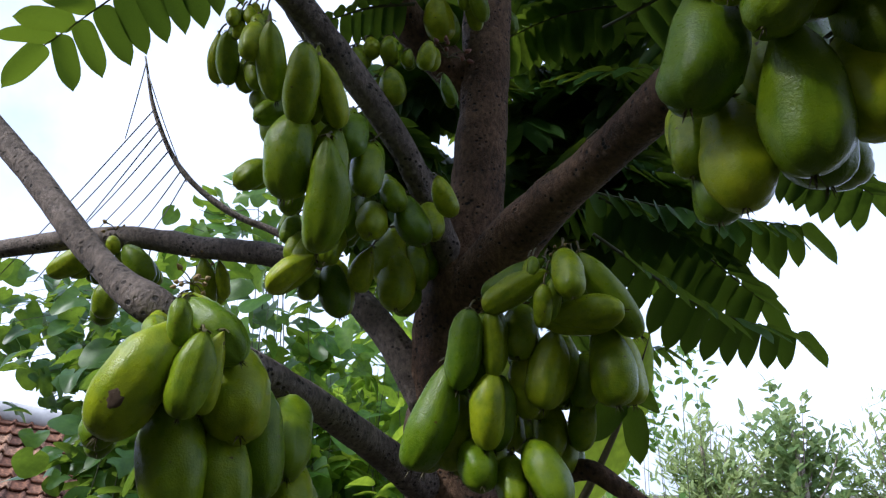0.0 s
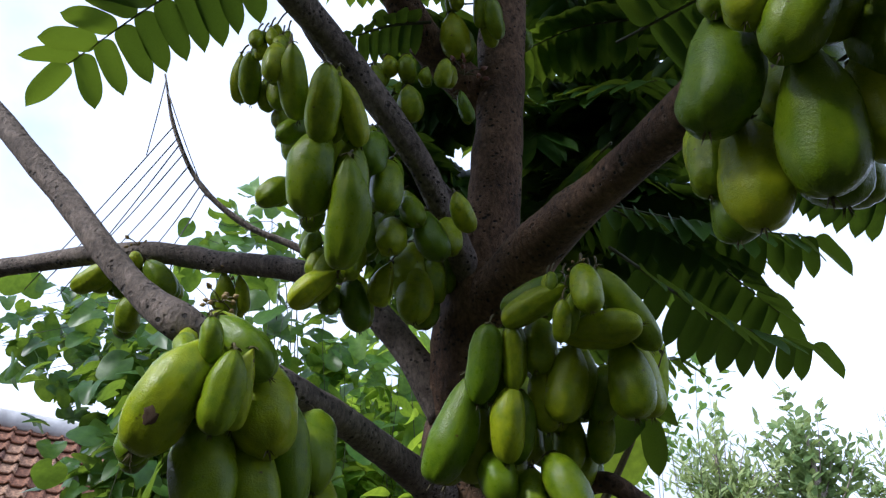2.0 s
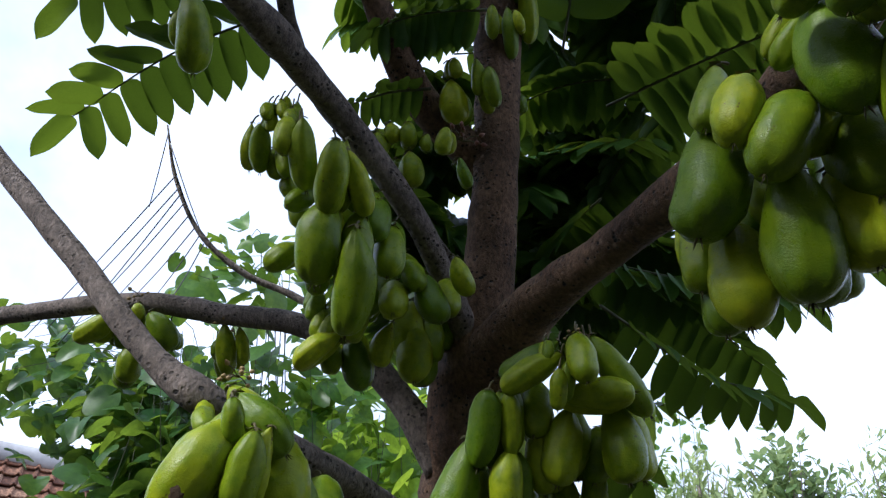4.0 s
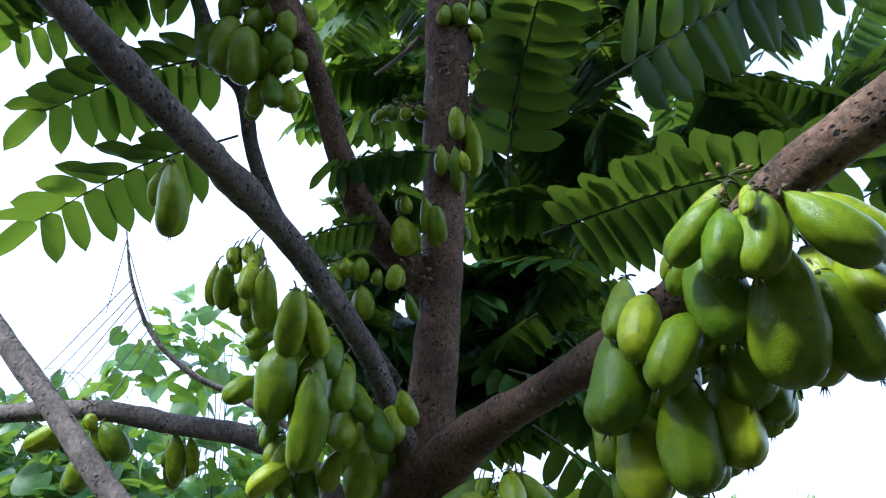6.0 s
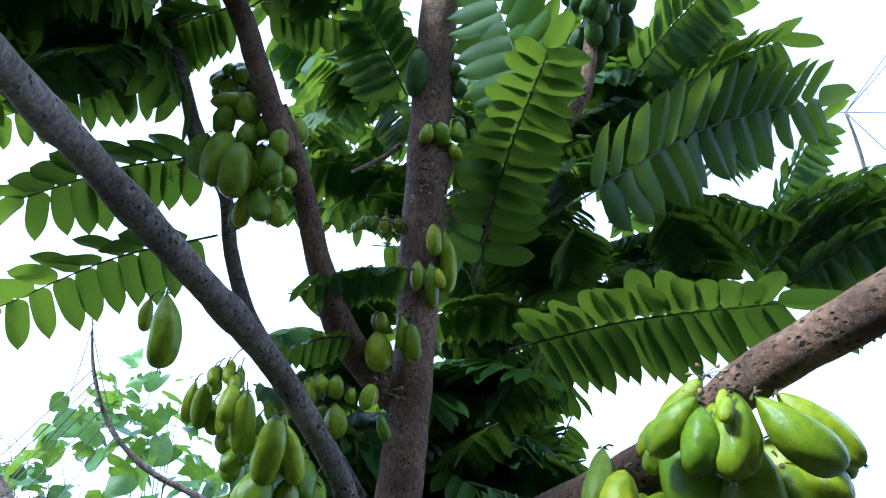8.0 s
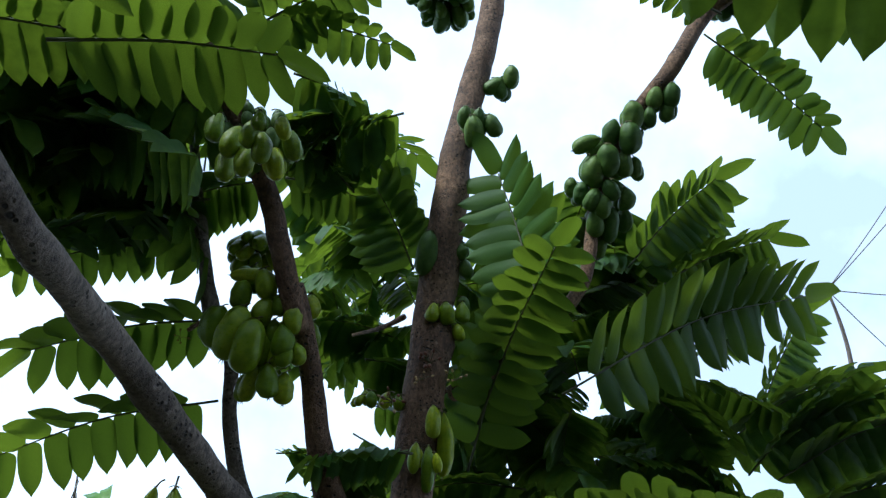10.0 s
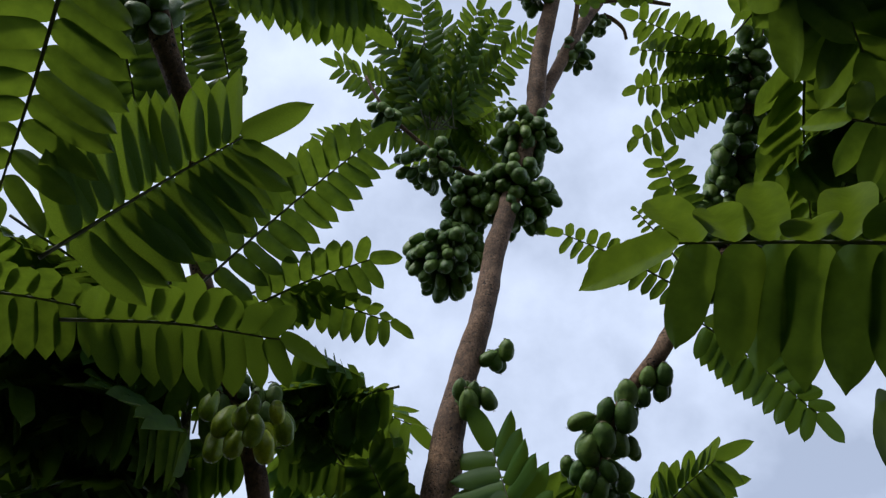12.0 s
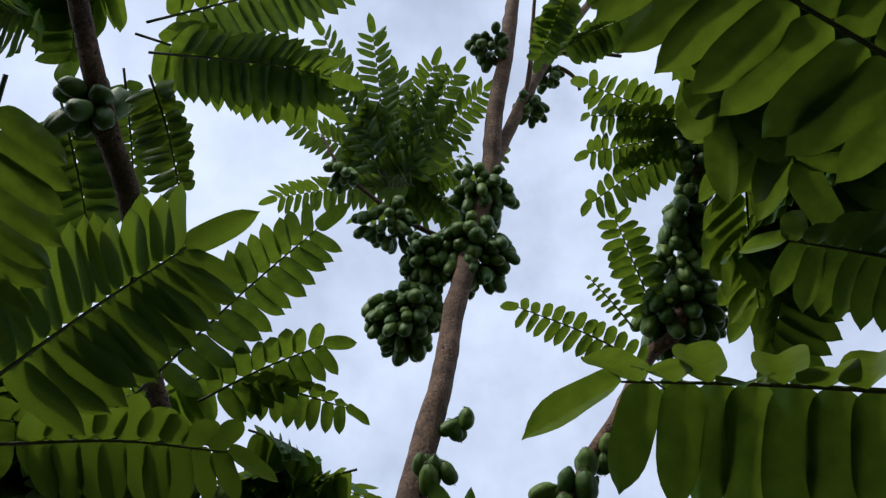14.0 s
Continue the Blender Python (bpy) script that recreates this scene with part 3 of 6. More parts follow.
branch("twig", "thin twig carrying small fruit", [(0.098, 0.549, 3.664, 0.0091), (-0.032, 0.529, 3.687, 0.0075), (-0.134, 0.497, 3.714, 0.0068), (-0.232, 0.453, 3.747, 0.0060), (-0.309, 0.407, 3.836, 0.0039)], bark)
branch("twig", "grey twig", [(0.028, 0.892, 2.646, 0.0052), (-0.006, 0.954, 2.656, 0.0049), (-0.055, 1.059, 2.697, 0.0035)], bark)
branch("twig", "grey leafless twig", [(-0.267, 0.799, 2.501, 0.0061), (-0.290, 0.782, 2.496, 0.0047), (-0.309, 0.775, 2.471, 0.0033)], bark)
# fruit
fruit_cluster("pale green ribbed fruits packed below the grey branch", [(-0.186, 0.629, 2.087, -0.190, 0.652, 2.050, 0.022), (-0.116, 0.624, 1.998, -0.126, 0.632, 1.928, 0.043), (-0.030, 0.730, 1.964, -0.013, 0.712, 1.914, 0.033), (-0.113, 0.710, 1.898, -0.153, 0.709, 1.868, 0.026), (-0.162, 0.675, 2.061, -0.161, 0.660, 2.028, 0.022), (-0.174, 0.624, 2.098, -0.174, 0.619, 2.077, 0.013), (-0.106, 0.731, 1.990, -0.104, 0.753, 1.933, 0.036), (-0.107, 0.617, 2.052, -0.093, 0.648, 2.005, 0.020), (-0.146, 0.707, 1.992, -0.175, 0.689, 1.965, 0.022), (-0.116, 0.729, 1.902, -0.156, 0.728, 1.872, 0.024), (-0.180, 0.663, 2.081, -0.174, 0.658, 2.046, 0.019), (-0.152, 0.628, 2.111, -0.151, 0.622, 2.087, 0.012)])
fruit_cluster("pale green ribbed fruits packed below the grey branch", [(-0.155, 0.610, 2.083, -0.157, 0.604, 2.045, 0.023), (-0.087, 0.611, 1.966, -0.097, 0.642, 1.884, 0.039), (0.002, 0.705, 1.975, 0.016, 0.719, 1.942, 0.023), (-0.089, 0.721, 1.933, -0.101, 0.700, 1.892, 0.028), (-0.167, 0.648, 2.074, -0.160, 0.644, 2.040, 0.021), (-0.166, 0.619, 2.109, -0.161, 0.615, 2.089, 0.013), (-0.117, 0.703, 2.065, -0.117, 0.707, 2.012, 0.032), (-0.129, 0.681, 2.047, -0.147, 0.654, 2.022, 0.021), (-0.054, 0.742, 1.994, -0.041, 0.718, 1.961, 0.022), (-0.099, 0.742, 1.937, -0.111, 0.721, 1.896, 0.023), (-0.089, 0.775, 1.969, -0.088, 0.741, 1.925, 0.031), (-0.131, 0.793, 1.907, -0.126, 0.759, 1.879, 0.022)])
fruit_cluster("pale green ribbed fruits packed below the grey branch", [(-0.137, 0.594, 2.070, -0.137, 0.627, 2.019, 0.028), (-0.074, 0.677, 2.024, -0.075, 0.655, 1.979, 0.030), (-0.061, 0.728, 1.955, -0.059, 0.691, 1.916, 0.032), (-0.065, 0.748, 1.919, -0.077, 0.750, 1.877, 0.026), (-0.136, 0.712, 1.969, -0.134, 0.685, 1.937, 0.025), (-0.154, 0.619, 2.099, -0.153, 0.613, 2.076, 0.015), (-0.200, 0.644, 2.097, -0.205, 0.666, 2.060, 0.019), (-0.115, 0.654, 2.011, -0.126, 0.661, 1.941, 0.035), (-0.070, 0.751, 1.976, -0.069, 0.714, 1.938, 0.028), (-0.106, 0.785, 1.916, -0.095, 0.784, 1.863, 0.029), (-0.008, 0.780, 1.981, -0.001, 0.761, 1.941, 0.024), (-0.045, 0.844, 1.983, -0.048, 0.816, 1.917, 0.035)])
fruit_cluster("pale green ribbed fruits packed below the grey branch", [(-0.104, 0.585, 2.042, -0.114, 0.615, 1.988, 0.032), (-0.061, 0.689, 2.001, -0.063, 0.672, 1.948, 0.033), (-0.138, 0.733, 1.948, -0.143, 0.718, 1.918, 0.020), (-0.107, 0.762, 1.908, -0.096, 0.760, 1.855, 0.032), (-0.088, 0.751, 1.969, -0.087, 0.716, 1.924, 0.034), (-0.129, 0.774, 1.899, -0.124, 0.740, 1.871, 0.026), (-0.157, 0.626, 2.090, -0.158, 0.619, 2.052, 0.022), (-0.088, 0.639, 1.993, -0.099, 0.670, 1.911, 0.037), (-0.145, 0.747, 1.962, -0.150, 0.733, 1.932, 0.018), (-0.044, 0.825, 1.933, -0.035, 0.805, 1.869, 0.037), (-0.176, 0.629, 2.111, -0.173, 0.619, 2.091, 0.012), (-0.011, 0.847, 1.966, -0.014, 0.827, 1.913, 0.031)])
fruit_cluster("pale green ribbed fruits packed below the grey branch", [(-0.095, 0.601, 2.040, -0.081, 0.631, 1.993, 0.024), (-0.152, 0.689, 1.984, -0.180, 0.672, 1.957, 0.026), (-0.133, 0.726, 1.929, -0.137, 0.719, 1.897, 0.020), (-0.052, 0.795, 1.932, -0.043, 0.775, 1.868, 0.041), (-0.010, 0.760, 1.968, -0.003, 0.741, 1.928, 0.027), (-0.047, 0.812, 1.960, -0.049, 0.785, 1.894, 0.043), (-0.144, 0.613, 2.079, -0.143, 0.646, 2.028, 0.024), (-0.081, 0.698, 2.044, -0.082, 0.676, 1.999, 0.024), (-0.136, 0.741, 1.930, -0.140, 0.734, 1.898, 0.018), (-0.163, 0.709, 2.042, -0.154, 0.691, 2.009, 0.020), (-0.180, 0.632, 2.102, -0.180, 0.627, 2.082, 0.012), (-0.102, 0.756, 2.014, -0.100, 0.779, 1.958, 0.034)])
fruit_cluster("pale green ribbed fruits packed below the grey branch", [(-0.137, 0.665, 2.031, -0.155, 0.638, 2.006, 0.024), (-0.048, 0.724, 1.976, -0.035, 0.699, 1.944, 0.026), (-0.120, 0.722, 1.923, -0.129, 0.711, 1.891, 0.021), (-0.160, 0.693, 2.035, -0.151, 0.675, 2.002, 0.023), (-0.179, 0.620, 2.105, -0.176, 0.610, 2.085, 0.014), (-0.022, 0.822, 1.949, -0.025, 0.802, 1.895, 0.034), (-0.098, 0.607, 2.054, -0.108, 0.637, 2.000, 0.026), (-0.061, 0.712, 2.017, -0.063, 0.696, 1.964, 0.027), (-0.127, 0.737, 1.934, -0.136, 0.726, 1.902, 0.019), (-0.167, 0.690, 2.069, -0.165, 0.674, 2.036, 0.020), (-0.163, 0.627, 2.117, -0.159, 0.623, 2.097, 0.011), (-0.135, 0.724, 2.086, -0.134, 0.729, 2.033, 0.026)])
fruit_cluster("small yellow-green fruits beside the trunk", [(-0.084, 0.718, 2.130, -0.076, 0.722, 2.105, 0.020), (-0.048, 0.715, 2.139, -0.048, 0.720, 2.114, 0.021), (-0.027, 0.720, 2.126, -0.029, 0.722, 2.109, 0.015), (0.008, 0.720, 2.097, 0.018, 0.726, 2.067, 0.015), (-0.071, 0.733, 2.141, -0.069, 0.737, 2.128, 0.016), (-0.062, 0.748, 2.107, -0.059, 0.758, 2.077, 0.028), (-0.001, 0.729, 2.135, -0.006, 0.736, 2.113, 0.018)])
fruit_cluster("small yellow-green fruits beside the trunk", [(-0.068, 0.716, 2.137, -0.065, 0.718, 2.118, 0.018), (-0.047, 0.717, 2.104, -0.044, 0.725, 2.067, 0.030), (-0.006, 0.709, 2.129, -0.012, 0.714, 2.101, 0.020), (-0.083, 0.731, 2.141, -0.075, 0.738, 2.119, 0.018), (-0.050, 0.734, 2.141, -0.050, 0.741, 2.122, 0.019), (-0.028, 0.734, 2.127, -0.029, 0.738, 2.115, 0.014), (0.007, 0.734, 2.099, 0.016, 0.743, 2.073, 0.014)])
fruit_cluster("young ribbed fruits hanging on the trunk", [(0.004, 0.740, 2.237, 0.006, 0.744, 2.219, 0.018), (-0.001, 0.750, 2.217, 0.007, 0.768, 2.172, 0.036), (0.029, 0.737, 2.237, 0.032, 0.751, 2.200, 0.020), (0.043, 0.732, 2.222, 0.052, 0.747, 2.182, 0.022), (-0.002, 0.754, 2.243, -0.000, 0.761, 2.228, 0.017), (0.004, 0.787, 2.229, 0.011, 0.806, 2.190, 0.033), (0.036, 0.756, 2.239, 0.039, 0.771, 2.209, 0.018), (0.037, 0.753, 2.223, 0.046, 0.770, 2.187, 0.021)])
fruit_cluster("slim green fruits hanging on the trunk", [(0.072, 0.753, 2.395, 0.077, 0.768, 2.355, 0.025), (0.092, 0.774, 2.394, 0.102, 0.808, 2.318, 0.028), (0.052, 0.762, 2.337, 0.053, 0.777, 2.300, 0.019), (0.072, 0.771, 2.338, 0.077, 0.794, 2.283, 0.021), (0.080, 0.755, 2.323, 0.087, 0.762, 2.299, 0.014), (0.084, 0.827, 2.248, 0.089, 0.834, 2.224, 0.023), (0.084, 0.773, 2.402, 0.089, 0.791, 2.367, 0.023), (0.098, 0.800, 2.399, 0.106, 0.829, 2.340, 0.026), (0.061, 0.781, 2.338, 0.062, 0.795, 2.310, 0.018), (0.072, 0.787, 2.345, 0.076, 0.809, 2.302, 0.019), (0.083, 0.769, 2.326, 0.090, 0.778, 2.307, 0.013), (0.079, 0.845, 2.255, 0.084, 0.855, 2.234, 0.021)])
fruit_cluster("rounded green fruits clasping the trunk", [(0.078, 0.746, 2.583, 0.083, 0.758, 2.551, 0.028), (0.108, 0.752, 2.589, 0.112, 0.760, 2.562, 0.027), (0.058, 0.746, 2.566, 0.056, 0.751, 2.547, 0.024), (0.101, 0.759, 2.554, 0.112, 0.765, 2.530, 0.021), (0.071, 0.768, 2.565, 0.075, 0.780, 2.531, 0.030), (0.070, 0.770, 2.602, 0.075, 0.782, 2.577, 0.026), (0.113, 0.769, 2.606, 0.117, 0.778, 2.587, 0.025), (0.064, 0.765, 2.579, 0.063, 0.772, 2.566, 0.023), (0.095, 0.773, 2.566, 0.105, 0.781, 2.548, 0.019), (0.078, 0.795, 2.577, 0.081, 0.810, 2.548, 0.028)])
fruit_cluster("tiny yellowish fruits on a stalk", [(-0.021, 0.793, 2.424, -0.016, 0.799, 2.403, 0.019), (0.005, 0.790, 2.425, 0.001, 0.797, 2.404, 0.019), (0.021, 0.788, 2.425, 0.025, 0.795, 2.402, 0.019), (-0.033, 0.797, 2.419, -0.039, 0.801, 2.404, 0.014), (-0.028, 0.807, 2.432, -0.023, 0.815, 2.415, 0.017), (0.007, 0.807, 2.434, 0.003, 0.816, 2.418, 0.017), (0.027, 0.804, 2.431, 0.031, 0.813, 2.412, 0.017), (-0.038, 0.809, 2.422, -0.044, 0.816, 2.409, 0.013)])
fruit_cluster("long green fruits on the upper trunk", [(0.036, 0.711, 2.699, 0.034, 0.751, 2.640, 0.038), (0.080, 0.741, 2.683, 0.084, 0.761, 2.648, 0.025), (0.098, 0.735, 2.702, 0.094, 0.746, 2.682, 0.024), (0.107, 0.748, 2.683, 0.116, 0.761, 2.657, 0.026), (0.055, 0.734, 2.728, 0.053, 0.773, 2.676, 0.035), (0.075, 0.763, 2.691, 0.078, 0.781, 2.666, 0.023), (0.106, 0.756, 2.714, 0.102, 0.768, 2.699, 0.022), (0.108, 0.768, 2.688, 0.115, 0.781, 2.670, 0.024)])
fruit_cluster("dark green fruits massed on the branch", [(-0.186, 0.632, 2.487, -0.245, 0.635, 2.484, 0.024), (-0.149, 0.620, 2.436, -0.146, 0.632, 2.404, 0.028), (-0.150, 0.639, 2.378, -0.153, 0.644, 2.359, 0.023), (-0.169, 0.650, 2.360, -0.160, 0.663, 2.323, 0.033), (-0.133, 0.661, 2.486, -0.128, 0.670, 2.457, 0.028), (-0.189, 0.632, 2.443, -0.194, 0.643, 2.415, 0.031), (-0.220, 0.651, 2.503, -0.243, 0.654, 2.503, 0.022), (-0.148, 0.642, 2.456, -0.146, 0.656, 2.427, 0.025), (-0.164, 0.662, 2.388, -0.166, 0.671, 2.372, 0.021), (-0.172, 0.674, 2.372, -0.165, 0.688, 2.343, 0.030), (-0.146, 0.684, 2.501, -0.141, 0.697, 2.476, 0.026), (-0.197, 0.661, 2.452, -0.203, 0.674, 2.428, 0.028)])
fruit_cluster("dark green fruits massed on the branch", [(-0.197, 0.619, 2.471, -0.188, 0.625, 2.449, 0.032), (-0.162, 0.625, 2.407, -0.157, 0.638, 2.372, 0.032), (-0.217, 0.623, 2.423, -0.228, 0.651, 2.362, 0.045), (-0.185, 0.671, 2.366, -0.193, 0.688, 2.326, 0.026), (-0.124, 0.676, 2.454, -0.118, 0.687, 2.423, 0.026), (-0.181, 0.659, 2.411, -0.190, 0.676, 2.372, 0.037), (-0.213, 0.645, 2.491, -0.206, 0.653, 2.474, 0.030), (-0.174, 0.655, 2.426, -0.171, 0.668, 2.400, 0.029), (-0.222, 0.657, 2.447, -0.232, 0.683, 2.398, 0.041), (-0.192, 0.696, 2.376, -0.201, 0.716, 2.339, 0.024), (-0.133, 0.698, 2.460, -0.129, 0.711, 2.435, 0.024), (-0.202, 0.684, 2.429, -0.209, 0.699, 2.400, 0.034)])
fruit_cluster("dark green fruits massed on the branch", [(-0.171, 0.624, 2.455, -0.167, 0.632, 2.429, 0.024), (-0.138, 0.642, 2.392, -0.131, 0.649, 2.368, 0.023), (-0.196, 0.619, 2.404, -0.201, 0.646, 2.344, 0.044), (-0.146, 0.660, 2.357, -0.141, 0.673, 2.322, 0.029), (-0.225, 0.635, 2.467, -0.226, 0.646, 2.438, 0.031), (-0.249, 0.653, 2.438, -0.250, 0.673, 2.389, 0.037), (-0.182, 0.644, 2.461, -0.180, 0.654, 2.442, 0.022), (-0.134, 0.660, 2.406, -0.128, 0.670, 2.385, 0.021), (-0.190, 0.654, 2.430, -0.195, 0.680, 2.381, 0.041), (-0.156, 0.690, 2.372, -0.152, 0.703, 2.345, 0.027), (-0.229, 0.658, 2.483, -0.231, 0.669, 2.462, 0.029), (-0.265, 0.686, 2.460, -0.267, 0.707, 2.420, 0.034)])
fruit_cluster("small green fruits high on the branch", [(-0.268, 0.477, 2.667, -0.261, 0.485, 2.647, 0.018), (-0.263, 0.480, 2.644, -0.256, 0.486, 2.627, 0.018), (-0.219, 0.470, 2.647, -0.213, 0.483, 2.621, 0.023), (-0.224, 0.470, 2.614, -0.217, 0.482, 2.590, 0.021), (-0.215, 0.485, 2.592, -0.214, 0.502, 2.562, 0.028), (-0.287, 0.495, 2.631, -0.284, 0.529, 2.577, 0.039), (-0.247, 0.523, 2.617, -0.234, 0.538, 2.586, 0.034), (-0.252, 0.485, 2.663, -0.246, 0.493, 2.650, 0.014), (-0.239, 0.485, 2.643, -0.235, 0.493, 2.630, 0.018), (-0.243, 0.492, 2.626, -0.236, 0.510, 2.601, 0.025), (-0.200, 0.492, 2.628, -0.183, 0.505, 2.606, 0.021), (-0.214, 0.509, 2.603, -0.207, 0.520, 2.585, 0.015), (-0.283, 0.526, 2.629, -0.281, 0.552, 2.594, 0.036)])
fruit_cluster("small green fruits high on the branch", [(-0.246, 0.471, 2.652, -0.240, 0.477, 2.635, 0.015), (-0.240, 0.471, 2.633, -0.233, 0.479, 2.614, 0.020), (-0.244, 0.476, 2.612, -0.235, 0.494, 2.579, 0.027), (-0.207, 0.481, 2.612, -0.189, 0.492, 2.586, 0.023), (-0.208, 0.496, 2.592, -0.199, 0.506, 2.570, 0.017), (-0.262, 0.491, 2.613, -0.258, 0.521, 2.565, 0.039), (-0.274, 0.491, 2.677, -0.268, 0.500, 2.664, 0.017), (-0.268, 0.494, 2.660, -0.263, 0.502, 2.647, 0.017), (-0.224, 0.485, 2.664, -0.219, 0.498, 2.646, 0.021), (-0.236, 0.485, 2.627, -0.230, 0.498, 2.610, 0.019), (-0.213, 0.504, 2.615, -0.212, 0.523, 2.589, 0.026), (-0.283, 0.522, 2.645, -0.281, 0.557, 2.598, 0.036), (-0.242, 0.548, 2.627, -0.232, 0.562, 2.605, 0.031), (-0.215, 0.340, 2.480, -0.218, 0.346, 2.444, 0.022), (-0.236, 0.367, 2.492, -0.243, 0.375, 2.453, 0.024), (-0.262, 0.370, 2.510, -0.262, 0.376, 2.474, 0.022), (-0.224, 0.378, 2.475, -0.222, 0.381, 2.435, 0.024), (-0.250, 0.404, 2.487, -0.244, 0.406, 2.446, 0.025), (-0.180, 0.339, 2.471, -0.165, 0.350, 2.441, 0.021), (-0.196, 0.366, 2.464, -0.182, 0.369, 2.428, 0.024), (-0.209, 0.313, 2.464, -0.205, 0.312, 2.438, 0.016), (-0.187, 0.318, 2.464, -0.177, 0.319, 2.438, 0.017), (-0.207, 0.347, 2.466, -0.201, 0.350, 2.428, 0.023)])
fruit_cluster("big smooth pale green hanging fruit", [(-0.206, 0.473, 2.116, -0.206, 0.499, 2.061, 0.030), (-0.231, 0.514, 2.131, -0.233, 0.524, 2.104, 0.014)])
fruit_cluster("heavy green fruits crowded beside the trunk", [(0.090, 0.638, 1.859, 0.043, 0.648, 1.833, 0.026), (0.094, 0.647, 1.825, 0.150, 0.636, 1.827, 0.029), (0.047, 0.660, 1.779, 0.042, 0.665, 1.724, 0.030), (0.140, 0.675, 1.824, 0.146, 0.659, 1.758, 0.040), (0.099, 0.731, 1.768, 0.097, 0.712, 1.719, 0.031), (0.137, 0.724, 1.806, 0.125, 0.702, 1.760, 0.032), (0.122, 0.671, 1.881, 0.166, 0.678, 1.818, 0.024), (0.052, 0.665, 1.835, 0.053, 0.674, 1.786, 0.019), (0.112, 0.705, 1.823, 0.098, 0.699, 1.764, 0.034), (0.082, 0.702, 1.721, 0.102, 0.677, 1.674, 0.032), (0.128, 0.784, 1.740, 0.116, 0.748, 1.702, 0.026)])
fruit_cluster("heavy green fruits crowded beside the trunk", [(0.105, 0.629, 1.873, 0.108, 0.608, 1.833, 0.027), (0.029, 0.650, 1.829, 0.019, 0.661, 1.771, 0.031), (0.078, 0.699, 1.845, 0.069, 0.667, 1.798, 0.035), (0.037, 0.711, 1.731, 0.038, 0.667, 1.696, 0.034), (0.063, 0.704, 1.715, 0.064, 0.671, 1.680, 0.029), (0.082, 0.642, 1.873, 0.080, 0.635, 1.855, 0.011), (0.097, 0.629, 1.851, 0.094, 0.637, 1.821, 0.015), (0.019, 0.699, 1.788, -0.009, 0.705, 1.710, 0.035), (0.085, 0.707, 1.803, 0.089, 0.714, 1.752, 0.027), (0.131, 0.732, 1.777, 0.127, 0.736, 1.732, 0.023), (0.021, 0.731, 1.775, 0.020, 0.736, 1.707, 0.036)])
fruit_cluster("heavy green fruits crowded beside the trunk", [(0.124, 0.649, 1.876, 0.167, 0.656, 1.813, 0.030), (0.047, 0.650, 1.828, 0.048, 0.659, 1.779, 0.020), (0.102, 0.678, 1.817, 0.088, 0.672, 1.757, 0.037), (0.077, 0.676, 1.726, 0.098, 0.652, 1.678, 0.034), (0.118, 0.760, 1.746, 0.106, 0.725, 1.708, 0.032), (0.091, 0.657, 1.875, 0.043, 0.668, 1.849, 0.024), (0.093, 0.668, 1.823, 0.150, 0.657, 1.826, 0.024), (0.054, 0.682, 1.779, 0.049, 0.687, 1.724, 0.028), (0.159, 0.705, 1.827, 0.166, 0.689, 1.762, 0.037), (0.092, 0.754, 1.778, 0.090, 0.735, 1.730, 0.028), (0.127, 0.747, 1.811, 0.115, 0.725, 1.765, 0.026)])
fruit_cluster("heavy green fruits crowded beside the trunk", [(0.087, 0.617, 1.842, 0.085, 0.625, 1.812, 0.016), (0.011, 0.669, 1.789, -0.018, 0.675, 1.711, 0.040), (0.074, 0.685, 1.801, 0.078, 0.691, 1.750, 0.030), (0.128, 0.713, 1.770, 0.124, 0.718, 1.725, 0.025), (0.014, 0.701, 1.777, 0.013, 0.706, 1.710, 0.040), (0.108, 0.649, 1.881, 0.110, 0.628, 1.840, 0.025), (0.042, 0.674, 1.832, 0.031, 0.684, 1.774, 0.029), (0.083, 0.725, 1.841, 0.074, 0.693, 1.794, 0.031), (0.045, 0.737, 1.746, 0.046, 0.692, 1.711, 0.032), (0.062, 0.726, 1.720, 0.064, 0.692, 1.685, 0.027), (0.079, 0.650, 1.874, 0.077, 0.643, 1.857, 0.009), (0.068, 0.789, 1.782, 0.067, 0.750, 1.731, 0.039), (0.085, 0.808, 1.779, 0.083, 0.769, 1.728, 0.039), (0.060, 0.780, 1.816, 0.058, 0.750, 1.764, 0.036), (0.121, 0.779, 1.827, 0.114, 0.758, 1.767, 0.038)])
fruit_cluster("fat green fruits with one brown scar", [(-0.140, 0.477, 1.781, -0.175, 0.470, 1.722, 0.040), (-0.142, 0.494, 1.801, -0.109, 0.492, 1.765, 0.029), (-0.124, 0.545, 1.776, -0.109, 0.506, 1.724, 0.045), (-0.132, 0.532, 1.738, -0.116, 0.516, 1.675, 0.040), (-0.106, 0.622, 1.754, -0.098, 0.585, 1.702, 0.038), (-0.177, 0.528, 1.797, -0.167, 0.508, 1.780, 0.017), (-0.190, 0.500, 1.738, -0.180, 0.478, 1.716, 0.020), (-0.153, 0.515, 1.809, -0.119, 0.513, 1.773, 0.027), (-0.146, 0.578, 1.769, -0.130, 0.539, 1.718, 0.037), (-0.122, 0.566, 1.760, -0.111, 0.574, 1.688, 0.028), (-0.181, 0.540, 1.804, -0.171, 0.520, 1.788, 0.014), (-0.197, 0.514, 1.735, -0.186, 0.492, 1.713, 0.018)], (-0.161, 0.455, 1.738))
